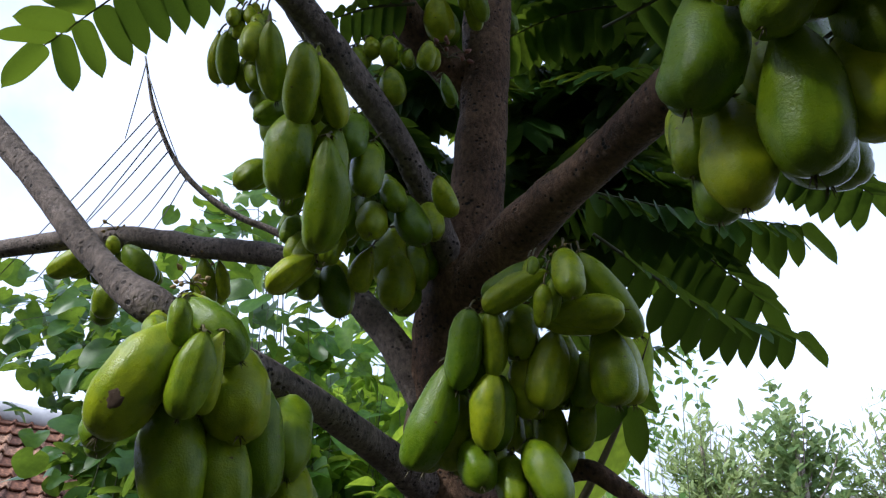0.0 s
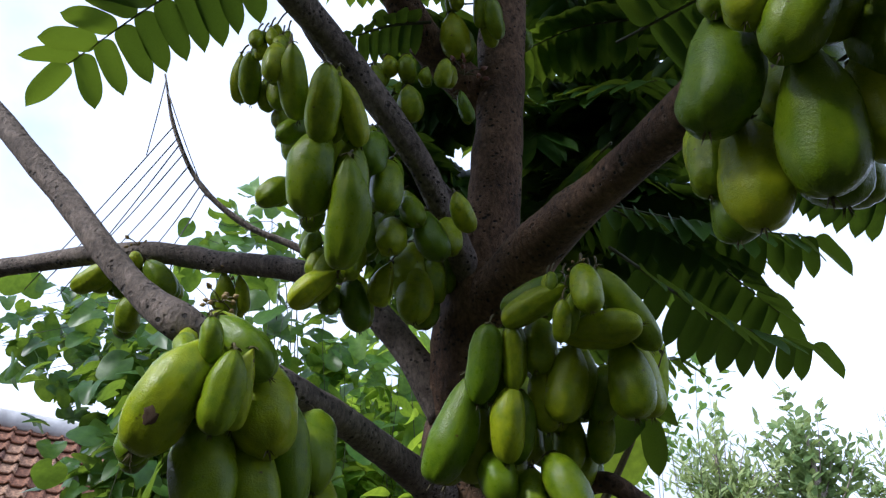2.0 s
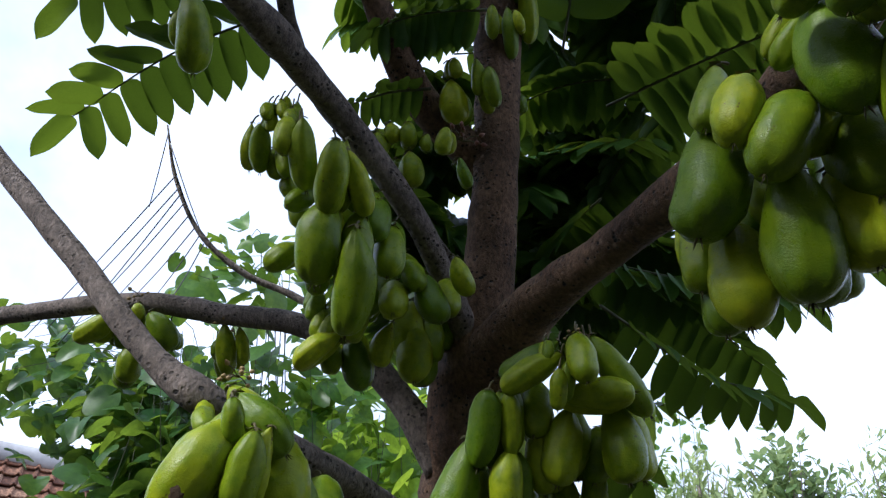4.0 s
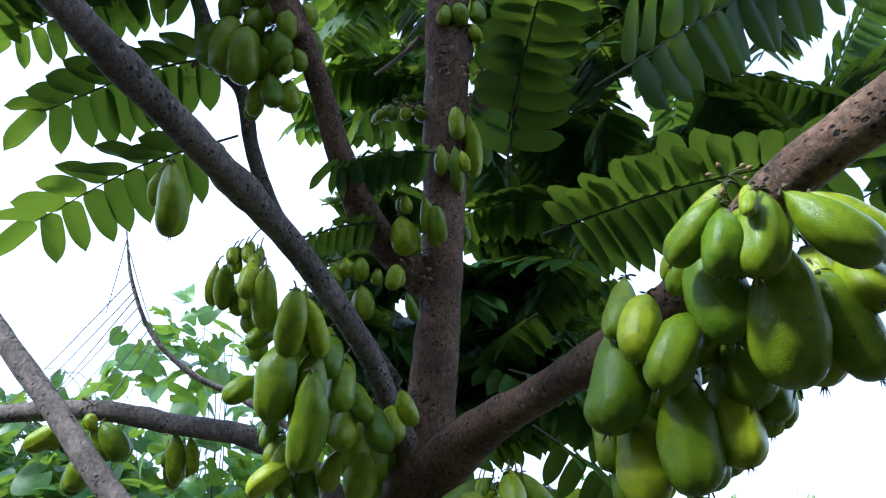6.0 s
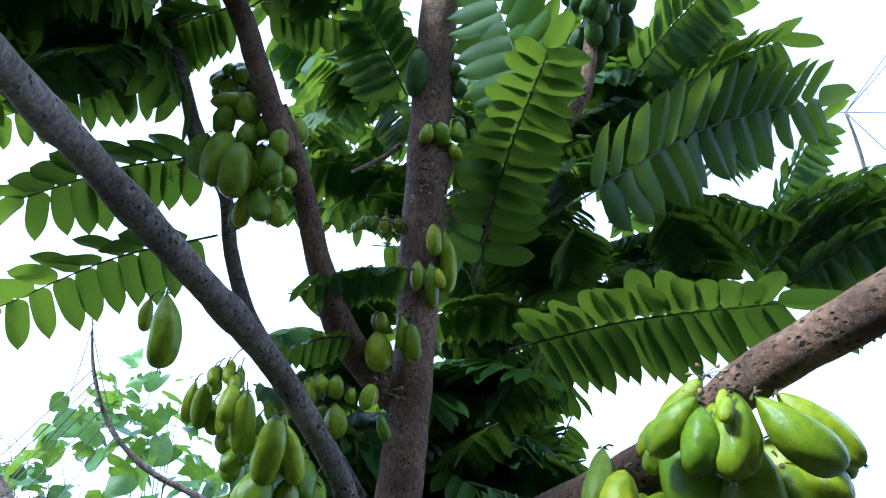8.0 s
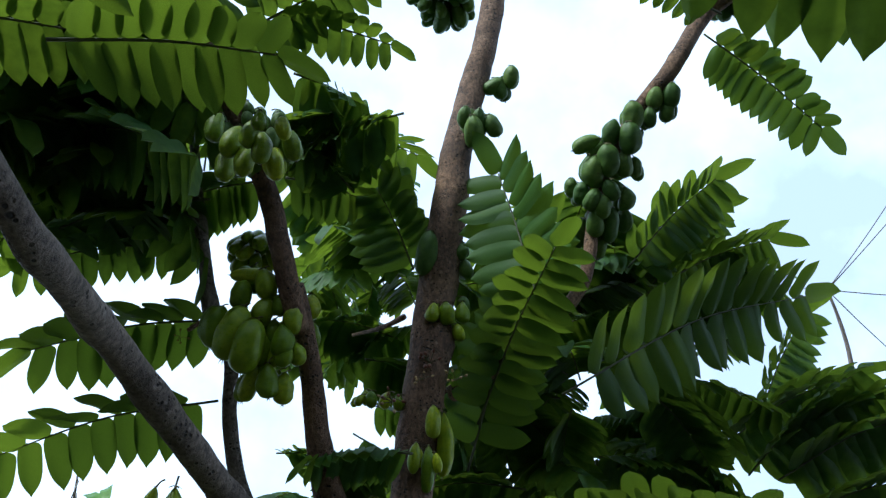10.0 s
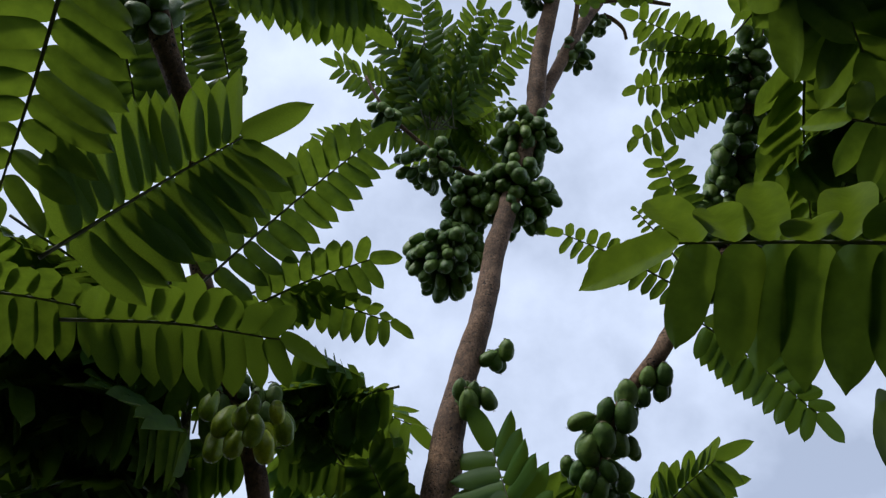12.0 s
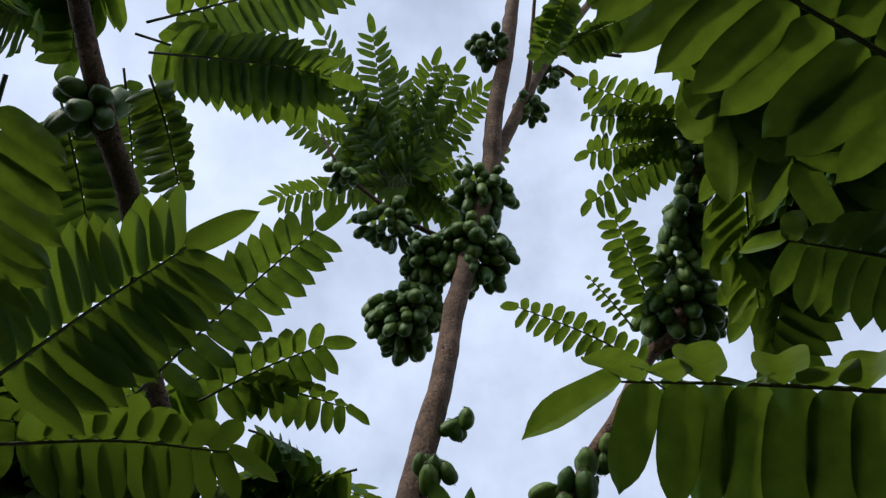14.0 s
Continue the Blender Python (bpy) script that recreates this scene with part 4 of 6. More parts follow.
fruit_cluster("fat green fruits with one brown scar", [(-0.137, 0.465, 1.794, -0.136, 0.468, 1.769, 0.015), (-0.121, 0.463, 1.773, -0.131, 0.466, 1.730, 0.025), (-0.156, 0.519, 1.742, -0.138, 0.494, 1.679, 0.042), (-0.114, 0.543, 1.762, -0.104, 0.550, 1.690, 0.032), (-0.105, 0.639, 1.712, -0.096, 0.593, 1.669, 0.038), (-0.155, 0.567, 1.765, -0.147, 0.564, 1.694, 0.043), (-0.137, 0.505, 1.797, -0.172, 0.498, 1.738, 0.032), (-0.116, 0.481, 1.777, -0.126, 0.484, 1.734, 0.021), (-0.144, 0.549, 1.736, -0.126, 0.524, 1.673, 0.034), (-0.113, 0.667, 1.703, -0.103, 0.621, 1.660, 0.036), (-0.144, 0.598, 1.774, -0.136, 0.595, 1.703, 0.039)])
fruit_cluster("small green fruits under the level branch", [(-0.454, 0.937, 1.984, -0.498, 0.941, 1.957, 0.032), (-0.394, 0.918, 1.983, -0.365, 0.929, 1.940, 0.034), (-0.410, 0.914, 1.992, -0.404, 0.916, 1.975, 0.017), (-0.427, 0.950, 1.947, -0.431, 0.961, 1.904, 0.035), (-0.383, 0.962, 1.979, -0.375, 0.968, 1.950, 0.019), (-0.450, 0.962, 1.973, -0.445, 0.966, 1.950, 0.022), (-0.470, 0.963, 1.983, -0.486, 0.970, 1.962, 0.029), (-0.416, 0.944, 1.984, -0.390, 0.958, 1.945, 0.031), (-0.419, 0.931, 1.995, -0.416, 0.936, 1.980, 0.016), (-0.444, 0.982, 1.940, -0.449, 0.994, 1.903, 0.032), (-0.385, 0.979, 1.976, -0.379, 0.987, 1.953, 0.018), (-0.465, 0.978, 1.978, -0.463, 0.985, 1.958, 0.020)])
fruit_cluster("slim fruits under the level branch", [(-0.303, 0.942, 1.972, -0.301, 0.965, 1.914, 0.029), (-0.283, 0.943, 1.969, -0.278, 0.958, 1.926, 0.019), (-0.314, 0.950, 1.956, -0.315, 0.956, 1.935, 0.017), (-0.315, 0.979, 1.968, -0.315, 1.004, 1.914, 0.027), (-0.295, 0.964, 1.965, -0.292, 0.983, 1.926, 0.017), (-0.319, 0.966, 1.955, -0.321, 0.975, 1.936, 0.016)])
fruit_cluster("large smooth green fruits crowding the branch", [(0.184, 0.280, 1.982, 0.164, 0.308, 1.954, 0.024), (0.195, 0.331, 1.977, 0.200, 0.320, 1.910, 0.041), (0.191, 0.356, 1.935, 0.160, 0.347, 1.887, 0.035), (0.166, 0.417, 1.885, 0.161, 0.399, 1.822, 0.039), (0.258, 0.312, 1.947, 0.280, 0.313, 1.886, 0.036), (0.205, 0.431, 1.950, 0.192, 0.410, 1.887, 0.041), (0.247, 0.281, 1.988, 0.286, 0.272, 1.945, 0.027), (0.157, 0.382, 1.973, 0.142, 0.370, 1.928, 0.024), (0.163, 0.443, 1.888, 0.158, 0.426, 1.825, 0.032), (0.311, 0.337, 1.990, 0.300, 0.306, 1.947, 0.026), (0.158, 0.454, 1.912, 0.153, 0.444, 1.866, 0.023)])
fruit_cluster("large smooth green fruits crowding the branch", [(0.187, 0.283, 1.978, 0.180, 0.283, 1.936, 0.026), (0.191, 0.337, 1.975, 0.178, 0.351, 1.952, 0.018), (0.151, 0.392, 1.941, 0.135, 0.385, 1.869, 0.044), (0.251, 0.394, 1.916, 0.242, 0.370, 1.873, 0.030), (0.288, 0.320, 1.967, 0.277, 0.290, 1.924, 0.033), (0.150, 0.434, 1.896, 0.146, 0.424, 1.850, 0.028), (0.211, 0.354, 1.999, 0.216, 0.343, 1.932, 0.033), (0.219, 0.378, 1.959, 0.187, 0.369, 1.911, 0.029), (0.265, 0.412, 1.917, 0.257, 0.388, 1.874, 0.027), (0.198, 0.266, 1.984, 0.192, 0.262, 1.967, 0.009)])
fruit_cluster("large smooth green fruits crowding the branch", [(0.209, 0.275, 1.984, 0.198, 0.273, 1.932, 0.032), (0.228, 0.296, 1.958, 0.230, 0.316, 1.881, 0.048), (0.178, 0.365, 1.899, 0.183, 0.373, 1.828, 0.043), (0.243, 0.458, 1.892, 0.229, 0.426, 1.850, 0.033), (0.196, 0.261, 1.977, 0.189, 0.256, 1.961, 0.011), (0.197, 0.293, 2.000, 0.177, 0.321, 1.972, 0.022), (0.193, 0.347, 1.989, 0.179, 0.361, 1.966, 0.017), (0.199, 0.393, 1.905, 0.204, 0.401, 1.834, 0.041), (0.248, 0.479, 1.910, 0.235, 0.447, 1.868, 0.029), (0.189, 0.455, 1.942, 0.184, 0.459, 1.881, 0.031)])
fruit_cluster("large smooth green fruits crowding the branch", [(0.221, 0.266, 1.980, 0.260, 0.257, 1.937, 0.031), (0.164, 0.363, 1.952, 0.148, 0.351, 1.907, 0.029), (0.215, 0.385, 1.904, 0.216, 0.365, 1.844, 0.038), (0.233, 0.386, 1.949, 0.223, 0.360, 1.881, 0.044), (0.190, 0.431, 1.917, 0.185, 0.435, 1.856, 0.037), (0.207, 0.296, 1.984, 0.199, 0.297, 1.942, 0.022), (0.262, 0.322, 1.968, 0.263, 0.342, 1.890, 0.043), (0.246, 0.409, 1.928, 0.247, 0.389, 1.868, 0.032), (0.249, 0.412, 1.973, 0.238, 0.386, 1.906, 0.036), (0.235, 0.457, 1.979, 0.222, 0.436, 1.916, 0.035)])
fruit_cluster("small grey-green fruits on the bare upper trunk", [(0.138, 0.625, 3.052, 0.108, 0.647, 3.034, 0.032), (0.153, 0.614, 3.059, 0.154, 0.632, 3.041, 0.032), (0.134, 0.635, 3.045, 0.147, 0.651, 3.028, 0.032), (0.146, 0.650, 3.075, 0.139, 0.667, 3.063, 0.030), (0.161, 0.636, 3.084, 0.163, 0.655, 3.071, 0.030), (0.147, 0.659, 3.068, 0.159, 0.675, 3.055, 0.030)])
fruit_cluster("pale green fruits on the bare upper trunk", [(0.067, 0.613, 2.931, 0.076, 0.641, 2.905, 0.028), (0.081, 0.618, 2.914, 0.094, 0.658, 2.879, 0.038), (0.093, 0.612, 2.930, 0.103, 0.653, 2.895, 0.030), (0.111, 0.617, 2.925, 0.136, 0.639, 2.902, 0.032), (0.081, 0.629, 2.947, 0.090, 0.655, 2.928, 0.025), (0.072, 0.656, 2.929, 0.082, 0.690, 2.904, 0.035), (0.086, 0.632, 2.947, 0.096, 0.674, 2.916, 0.027), (0.106, 0.638, 2.951, 0.128, 0.659, 2.934, 0.029)])
fruit_cluster("pale green fruits strung along the slender branch", [(0.409, 0.532, 2.998, 0.410, 0.560, 2.973, 0.033), (0.436, 0.548, 2.984, 0.441, 0.575, 2.960, 0.030), (0.403, 0.557, 2.968, 0.411, 0.583, 2.944, 0.026), (0.318, 0.609, 2.913, 0.278, 0.632, 2.895, 0.032), (0.330, 0.603, 2.892, 0.345, 0.644, 2.856, 0.044), (0.367, 0.613, 2.894, 0.381, 0.644, 2.866, 0.034), (0.321, 0.640, 2.866, 0.327, 0.665, 2.843, 0.044), (0.447, 0.538, 3.023, 0.454, 0.565, 3.003, 0.032), (0.377, 0.577, 2.982, 0.385, 0.609, 2.959, 0.037), (0.348, 0.605, 2.946, 0.351, 0.635, 2.924, 0.031), (0.379, 0.610, 2.948, 0.391, 0.640, 2.926, 0.041), (0.394, 0.610, 2.948, 0.388, 0.628, 2.936, 0.024), (0.411, 0.649, 2.910, 0.421, 0.671, 2.894, 0.025)])
fruit_cluster("pale green fruits strung along the slender branch", [(0.435, 0.521, 3.003, 0.442, 0.553, 2.975, 0.035), (0.367, 0.554, 2.961, 0.375, 0.589, 2.930, 0.041), (0.339, 0.580, 2.932, 0.340, 0.610, 2.906, 0.034), (0.366, 0.580, 2.918, 0.377, 0.610, 2.890, 0.044), (0.395, 0.593, 2.931, 0.387, 0.610, 2.915, 0.026), (0.393, 0.624, 2.897, 0.403, 0.647, 2.874, 0.028), (0.420, 0.557, 3.013, 0.421, 0.585, 2.992, 0.030), (0.450, 0.558, 3.004, 0.457, 0.585, 2.984, 0.028), (0.406, 0.579, 2.983, 0.415, 0.604, 2.965, 0.024), (0.327, 0.633, 2.928, 0.314, 0.652, 2.915, 0.029), (0.365, 0.637, 2.919, 0.379, 0.676, 2.889, 0.040), (0.374, 0.643, 2.913, 0.387, 0.672, 2.892, 0.031), (0.320, 0.664, 2.900, 0.327, 0.689, 2.881, 0.040)])
fruit_cluster("plump green fruits at the foot of the slender branch", [(0.349, 0.649, 2.833, 0.365, 0.661, 2.818, 0.031), (0.343, 0.665, 2.822, 0.346, 0.694, 2.796, 0.033), (0.305, 0.672, 2.844, 0.304, 0.695, 2.823, 0.031), (0.365, 0.686, 2.818, 0.376, 0.732, 2.779, 0.035), (0.367, 0.732, 2.797, 0.365, 0.768, 2.766, 0.033), (0.290, 0.687, 2.872, 0.300, 0.708, 2.851, 0.028), (0.340, 0.679, 2.842, 0.334, 0.705, 2.824, 0.028), (0.392, 0.687, 2.866, 0.399, 0.718, 2.843, 0.031), (0.338, 0.708, 2.833, 0.352, 0.746, 2.804, 0.032), (0.327, 0.756, 2.828, 0.327, 0.793, 2.802, 0.031), (0.410, 0.729, 2.860, 0.423, 0.758, 2.838, 0.027)])
fruit_cluster("plump green fruits at the foot of the slender branch", [(0.327, 0.658, 2.828, 0.318, 0.686, 2.804, 0.031), (0.383, 0.657, 2.849, 0.390, 0.687, 2.822, 0.033), (0.331, 0.685, 2.809, 0.345, 0.722, 2.776, 0.035), (0.324, 0.726, 2.816, 0.323, 0.767, 2.783, 0.034), (0.396, 0.702, 2.840, 0.408, 0.732, 2.813, 0.030), (0.366, 0.663, 2.858, 0.383, 0.678, 2.846, 0.028), (0.345, 0.694, 2.838, 0.348, 0.720, 2.819, 0.030), (0.310, 0.701, 2.860, 0.310, 0.721, 2.845, 0.029), (0.362, 0.715, 2.833, 0.373, 0.759, 2.801, 0.032), (0.374, 0.767, 2.816, 0.373, 0.802, 2.791, 0.031), (0.305, 0.706, 2.887, 0.316, 0.729, 2.870, 0.026)])
fruit_heap("crowded small green fruits round the upper trunk", (0.149, 0.432, 3.753), 0.074, 0.074, 46, 0.062, 3)
fruit_heap("crowded dark green fruits round the upper trunk", (0.157, 0.538, 3.607), 0.085, 0.129, 97, 0.064, 4)
fruit_heap("dense bunch of small bluish-green fruits", (0.011, 0.672, 3.440), 0.086, 0.100, 105, 0.058, 5)
fruit_heap("bunch of small green fruits", (0.039, 0.577, 3.576), 0.064, 0.070, 49, 0.058, 6)
fruit_heap("bunch of small young fruits", (-0.076, 0.543, 3.662), 0.066, 0.054, 35, 0.054, 7)
fruit_heap("few young fruits on a twig", (-0.227, 0.466, 3.740), 0.027, 0.036, 12, 0.054, 8)
fruit_heap("small fruits clinging to the bare top branch", (0.108, 0.152, 4.264), 0.053, 0.061, 24, 0.058, 9)
fruit_heap("small fruits on the forked branch", (0.279, 0.283, 4.178), 0.043, 0.046, 18, 0.058, 10)
fruit_heap("small fruits on the forked branch", (0.354, 0.230, 4.424), 0.031, 0.043, 12, 0.056, 11)
fruit_heap("dark fruits hanging in a long bunch", (0.598, 0.416, 3.307), 0.095, 0.055, 53, 0.066, 12)
fruit_heap("dark fruits hanging in a long bunch", (0.575, 0.319, 3.360), 0.060, 0.060, 39, 0.064, 13)
fruit_heap("dark fruits hanging in a long bunch", (0.556, 0.226, 3.410), 0.053, 0.050, 28, 0.062, 14)
fruit_heap("dark fruits hanging in a long bunch", (0.556, 0.124, 3.463), 0.048, 0.045, 22, 0.058, 15)
fruit_heap("dark fruits hanging in a long bunch", (0.526, 0.048, 3.506), 0.040, 0.040, 18, 0.056, 16)
fruit_heap("dark fruits on the shaded branch", (-0.509, 0.077, 2.874), 0.022, 0.061, 11, 0.056, 17)
fruit_heap("pale fruits half hidden in leaves", (-0.251, 0.806, 2.663), 0.035, 0.029, 19, 0.046, 18)
# compound leaves
compound_leaf((-0.246, 0.837, 2.395), (-0.567, 0.946, 2.298), (-0.12, 0.27, 0.96), 9, 0.083, 0.42, 21, 0.06, leaf_green, 1)
compound_leaf((-0.262, 0.793, 2.512), (-0.538, 0.846, 2.435), (-0.10, 0.21, 0.97), 9, 0.082, 0.42, 21, 0.06, leaf_green, 1)
compound_leaf((-0.364, 0.792, 2.644), (-0.647, 0.883, 2.601), (-0.11, 0.19, 0.98), 10, 0.060, 0.42, 23, 0.06, leaf_green, 0)
compound_leaf((0.297, 0.810, 2.487), (0.888, 0.871, 2.864), (0.0, 0.60, 0.80), 14, 0.109, 0.42, 8, 0.06, leaf_green, 1)
compound_leaf((0.211, 0.874, 2.259), (0.485, 0.593, 2.227), (0.0, 0.50, 0.86), 16, 0.092, 0.35, 12, 0.03, leaf_green, 1)
compound_leaf((0.163, 0.911, 2.375), (0.237, 0.713, 2.747), (0.06, 0.25, 0.97), 14, 0.086, 0.42, 19, 0.06, leaf_green, 1)
compound_leaf((0.162, 0.843, 2.426), (0.206, 0.563, 2.585), (0.05, 0.15, 0.99), 12, 0.074, 0.42, 19, 0.06, leaf_green, 1)
compound_leaf((0.931, 1.221, 2.712), (1.080, 1.103, 3.022), (0.16, 0.18, 0.97), 13, 0.081, 0.42, 27, 0.06, leaf_green, 0)
compound_leaf((0.806, 1.097, 2.540), (1.038, 0.961, 2.756), (0.17, 0.19, 0.97), 13, 0.088, 0.42, 27, 0.06, leaf_green, 0)
compound_leaf((0.213, 0.672, 2.556), (0.139, 0.653, 2.819), (0.08, 0.23, 0.97), 8, 0.087, 0.42, 19, 0.06, leaf_green, 1)
compound_leaf((0.453, 0.820, 2.804), (0.620, 0.710, 2.993), (0.14, 0.21, 0.97), 12, 0.084, 0.42, 19, 0.06, leaf_green, 1)
compound_leaf((0.519, 0.877, 2.796), (0.800, 0.822, 2.966), (0.15, 0.19, 0.97), 13, 0.081, 0.42, 21, 0.06, leaf_green, 1)
compound_leaf((0.527, 0.959, 2.768), (0.803, 0.936, 2.899), (0.14, 0.19, 0.97), 12, 0.078, 0.42, 27, 0.06, leaf_green, 0)
compound_leaf((0.580, 1.049, 2.888), (0.769, 0.937, 3.158), (0.12, 0.18, 0.98), 12, 0.080, 0.42, 27, 0.06, leaf_green, 0)
compound_leaf((0.509, 0.488, 3.147), (0.728, 0.520, 2.965), (0.13, 0.11, 0.99), 12, 0.069, 0.42, 21, 0.06, leaf_green, 1)
compound_leaf((0.028, 0.823, 2.704), (-0.065, 0.766, 2.837), (0.02, 0.24, 0.97), 8, 0.085, 0.42, 19, 0.06, leaf_green, 1)
compound_leaf((0.012, 0.910, 2.878), (-0.133, 1.040, 2.910), (0.01, 0.20, 0.98), 9, 0.078, 0.42, 27, 0.06, leaf_green, 0)
compound_leaf((0.042, 1.622, 2.997), (-0.289, 1.623, 3.504), (-0.02, 0.20, 0.98), 16, 0.064, 0.42, 27, 0.06, leaf_green, 0)
compound_leaf((0.109, 1.564, 3.163), (-0.069, 1.636, 3.280), (0.01, 0.22, 0.98), 14, 0.059, 0.42, 27, 0.06, leaf_green, 0)
compound_leaf((-0.002, 1.546, 3.214), (-0.022, 1.740, 3.130), (0.01, 0.13, 0.99), 13, 0.055, 0.42, 30, 0.06, leaf_green, 0)
compound_leaf((-0.222, 0.711, 2.764), (-0.099, 0.782, 2.819), (0.02, 0.45, 0.89), 7, 0.064, 0.42, 30, 0.06, leaf_green, 1)
compound_leaf((-0.177, 0.613, 2.793), (0.004, 0.757, 2.937), (0.02, 0.35, 0.94), 8, 0.070, 0.42, 38, 0.06, leaf_green, 1)
compound_leaf((-0.228, 0.525, 2.811), (-0.120, 0.550, 2.802), (-0.01, 0.06, 1.00), 7, 0.074, 0.42, 45, 0.06, leaf_green, 1)
compound_leaf((0.044, 0.733, 2.308), (-0.090, 0.719, 2.274), (-0.00, 0.13, 0.99), 14, 0.049, 0.42, 30, 0.06, leaf_green, 0)
compound_leaf((-0.025, 0.756, 2.212), (-0.120, 0.738, 2.179), (-0.02, 0.27, 0.96), 7, 0.036, 0.42, 24, 0.06, leaf_green, 0)
compound_leaf((0.176, 0.862, 1.972), (0.456, 1.004, 1.883), (0.05, 0.13, 0.99), 10, 0.058, 0.42, 35, -0.08, leaf_green, 1)
compound_leaf((0.204, 0.951, 2.054), (0.438, 1.049, 1.937), (0.06, 0.19, 0.98), 12, 0.067, 0.42, 30, 0.06, leaf_green, 1)
compound_leaf((0.163, 0.963, 2.076), (0.457, 0.951, 2.010), (0.03, 0.09, 1.00), 13, 0.062, 0.42, 40, -0.02, leaf_green, 1)
compound_leaf((0.506, 1.075, 2.175), (0.674, 1.146, 2.133), (0.11, 0.19, 0.97), 7, 0.073, 0.42, 25, 0.06, leaf_green, 0)
compound_leaf((0.156, 0.731, 1.792), (0.173, 0.742, 1.762), (0.09, 0.36, 0.93), 1, 0.049, 0.51, 30, 0.02, leaf_green, 1)
compound_leaf((-0.402, 0.160, 2.406), (-0.291, 0.092, 2.603), (-0.12, 0.15, 0.98), 13, 0.082, 0.35, 17, 0.06, leaf_green, 1)
compound_leaf((-0.419, 0.278, 2.466), (-0.201, 0.272, 2.510), (-0.10, 0.10, 0.99), 9, 0.066, 0.42, 14, 0.05, leaf_green, 1)
compound_leaf((-0.600, 0.287, 2.465), (-0.397, 0.318, 2.541), (-0.10, 0.10, 0.99), 9, 0.062, 0.42, 16, 0.05, leaf_green, 1)
compound_leaf((-0.357, 0.365, 2.661), (-0.191, 0.210, 2.934), (-0.06, 0.14, 0.99), 13, 0.062, 0.40, 14, 0.06, leaf_green, 1)
compound_leaf((-0.291, 0.414, 2.730), (-0.140, 0.341, 2.823), (-0.04, 0.17, 0.99), 8, 0.054, 0.42, 19, 0.06, leaf_green, 1)
compound_leaf((-0.259, 0.399, 2.764), (-0.087, 0.416, 2.783), (-0.02, 0.14, 0.99), 8, 0.046, 0.42, 29, 0.06, leaf_green, 1)
compound_leaf((-0.426, -0.084, 2.519), (-0.439, 0.112, 2.412), (-0.22, 0.16, 0.96), 9, 0.078, 0.29, 15, 0.02, leaf_green, 1)
compound_leaf((-0.616, 0.139, 3.010), (-0.527, 0.297, 2.913), (-0.12, 0.12, 0.99), 10, 0.075, 0.42, 19, 0.02, leaf_green, 1)
compound_leaf((-0.547, 0.082, 3.068), (-0.479, 0.256, 2.964), (-0.10, 0.11, 0.99), 14, 0.034, 0.42, 19, 0.02, leaf_green, 1)
compound_leaf((-0.452, 0.028, 2.915), (-0.366, 0.138, 2.810), (-0.08, 0.09, 0.99), 13, 0.042, 0.42, 24, 0.06, leaf_green, 1)
compound_leaf((-0.461, 0.003, 2.933), (-0.239, 0.046, 3.178), (-0.05, 0.07, 1.00), 16, 0.062, 0.42, 24, 0.06, leaf_green, 1)
compound_leaf((-0.503, 0.000, 2.992), (-0.259, 0.102, 3.197), (-0.05, 0.05, 1.00), 15, 0.067, 0.42, 24, 0.06, leaf_green, 0)
compound_leaf((-0.491, -0.018, 3.000), (-0.270, -0.097, 3.301), (-0.05, 0.04, 1.00), 15, 0.067, 0.42, 24, 0.06, leaf_green, 0)
compound_leaf((-0.112, 0.484, 3.775), (-0.402, 0.232, 4.219), (-0.02, 0.08, 1.00), 15, 0.060, 0.40, 21, 0.06, leaf_green, 0)
compound_leaf((-0.103, 0.482, 3.776), (-0.255, 0.189, 4.226), (-0.01, 0.08, 1.00), 15, 0.060, 0.40, 21, 0.06, leaf_green, 0)
compound_leaf((-0.094, 0.480, 3.776), (-0.050, 0.228, 4.184), (0.01, 0.08, 1.00), 15, 0.060, 0.40, 21, 0.06, leaf_green, 0)
compound_leaf((-0.085, 0.478, 3.776), (0.020, 0.231, 4.176), (0.01, 0.08, 1.00), 15, 0.060, 0.40, 21, 0.06, leaf_green, 0)
compound_leaf((-0.076, 0.475, 3.776), (0.120, 0.257, 4.152), (0.02, 0.08, 1.00), 15, 0.060, 0.40, 21, 0.06, leaf_green, 0)
compound_leaf((-0.067, 0.473, 3.777), (-0.429, 0.482, 4.092), (-0.02, 0.10, 1.00), 15, 0.060, 0.40, 21, 0.06, leaf_green, 0)
compound_leaf((-0.058, 0.471, 3.777), (-0.426, 0.696, 3.981), (-0.02, 0.11, 0.99), 15, 0.060, 0.40, 21, 0.06, leaf_green, 0)
compound_leaf((-0.049, 0.469, 3.777), (-0.395, 0.338, 4.163), (-0.02, 0.09, 1.00), 15, 0.060, 0.40, 21, 0.06, leaf_green, 0)
compound_leaf((-0.040, 0.466, 3.777), (-0.159, 0.279, 4.169), (0.00, 0.08, 1.00), 15, 0.060, 0.40, 21, 0.06, leaf_green, 0)
compound_leaf((-0.031, 0.464, 3.778), (-0.226, 0.566, 4.028), (-0.01, 0.10, 0.99), 15, 0.060, 0.40, 21, 0.06, leaf_green, 0)
compound_leaf((0.503, 0.050, 3.484), (0.261, 0.013, 3.472), (0.08, 0.05, 1.00), 10, 0.054, 0.42, 19, 0.06, leaf_green, 1)
compound_leaf((0.509, 0.071, 3.472), (0.296, 0.137, 3.404), (0.08, 0.06, 0.99), 12, 0.049, 0.42, 19, 0.06, leaf_green, 1)
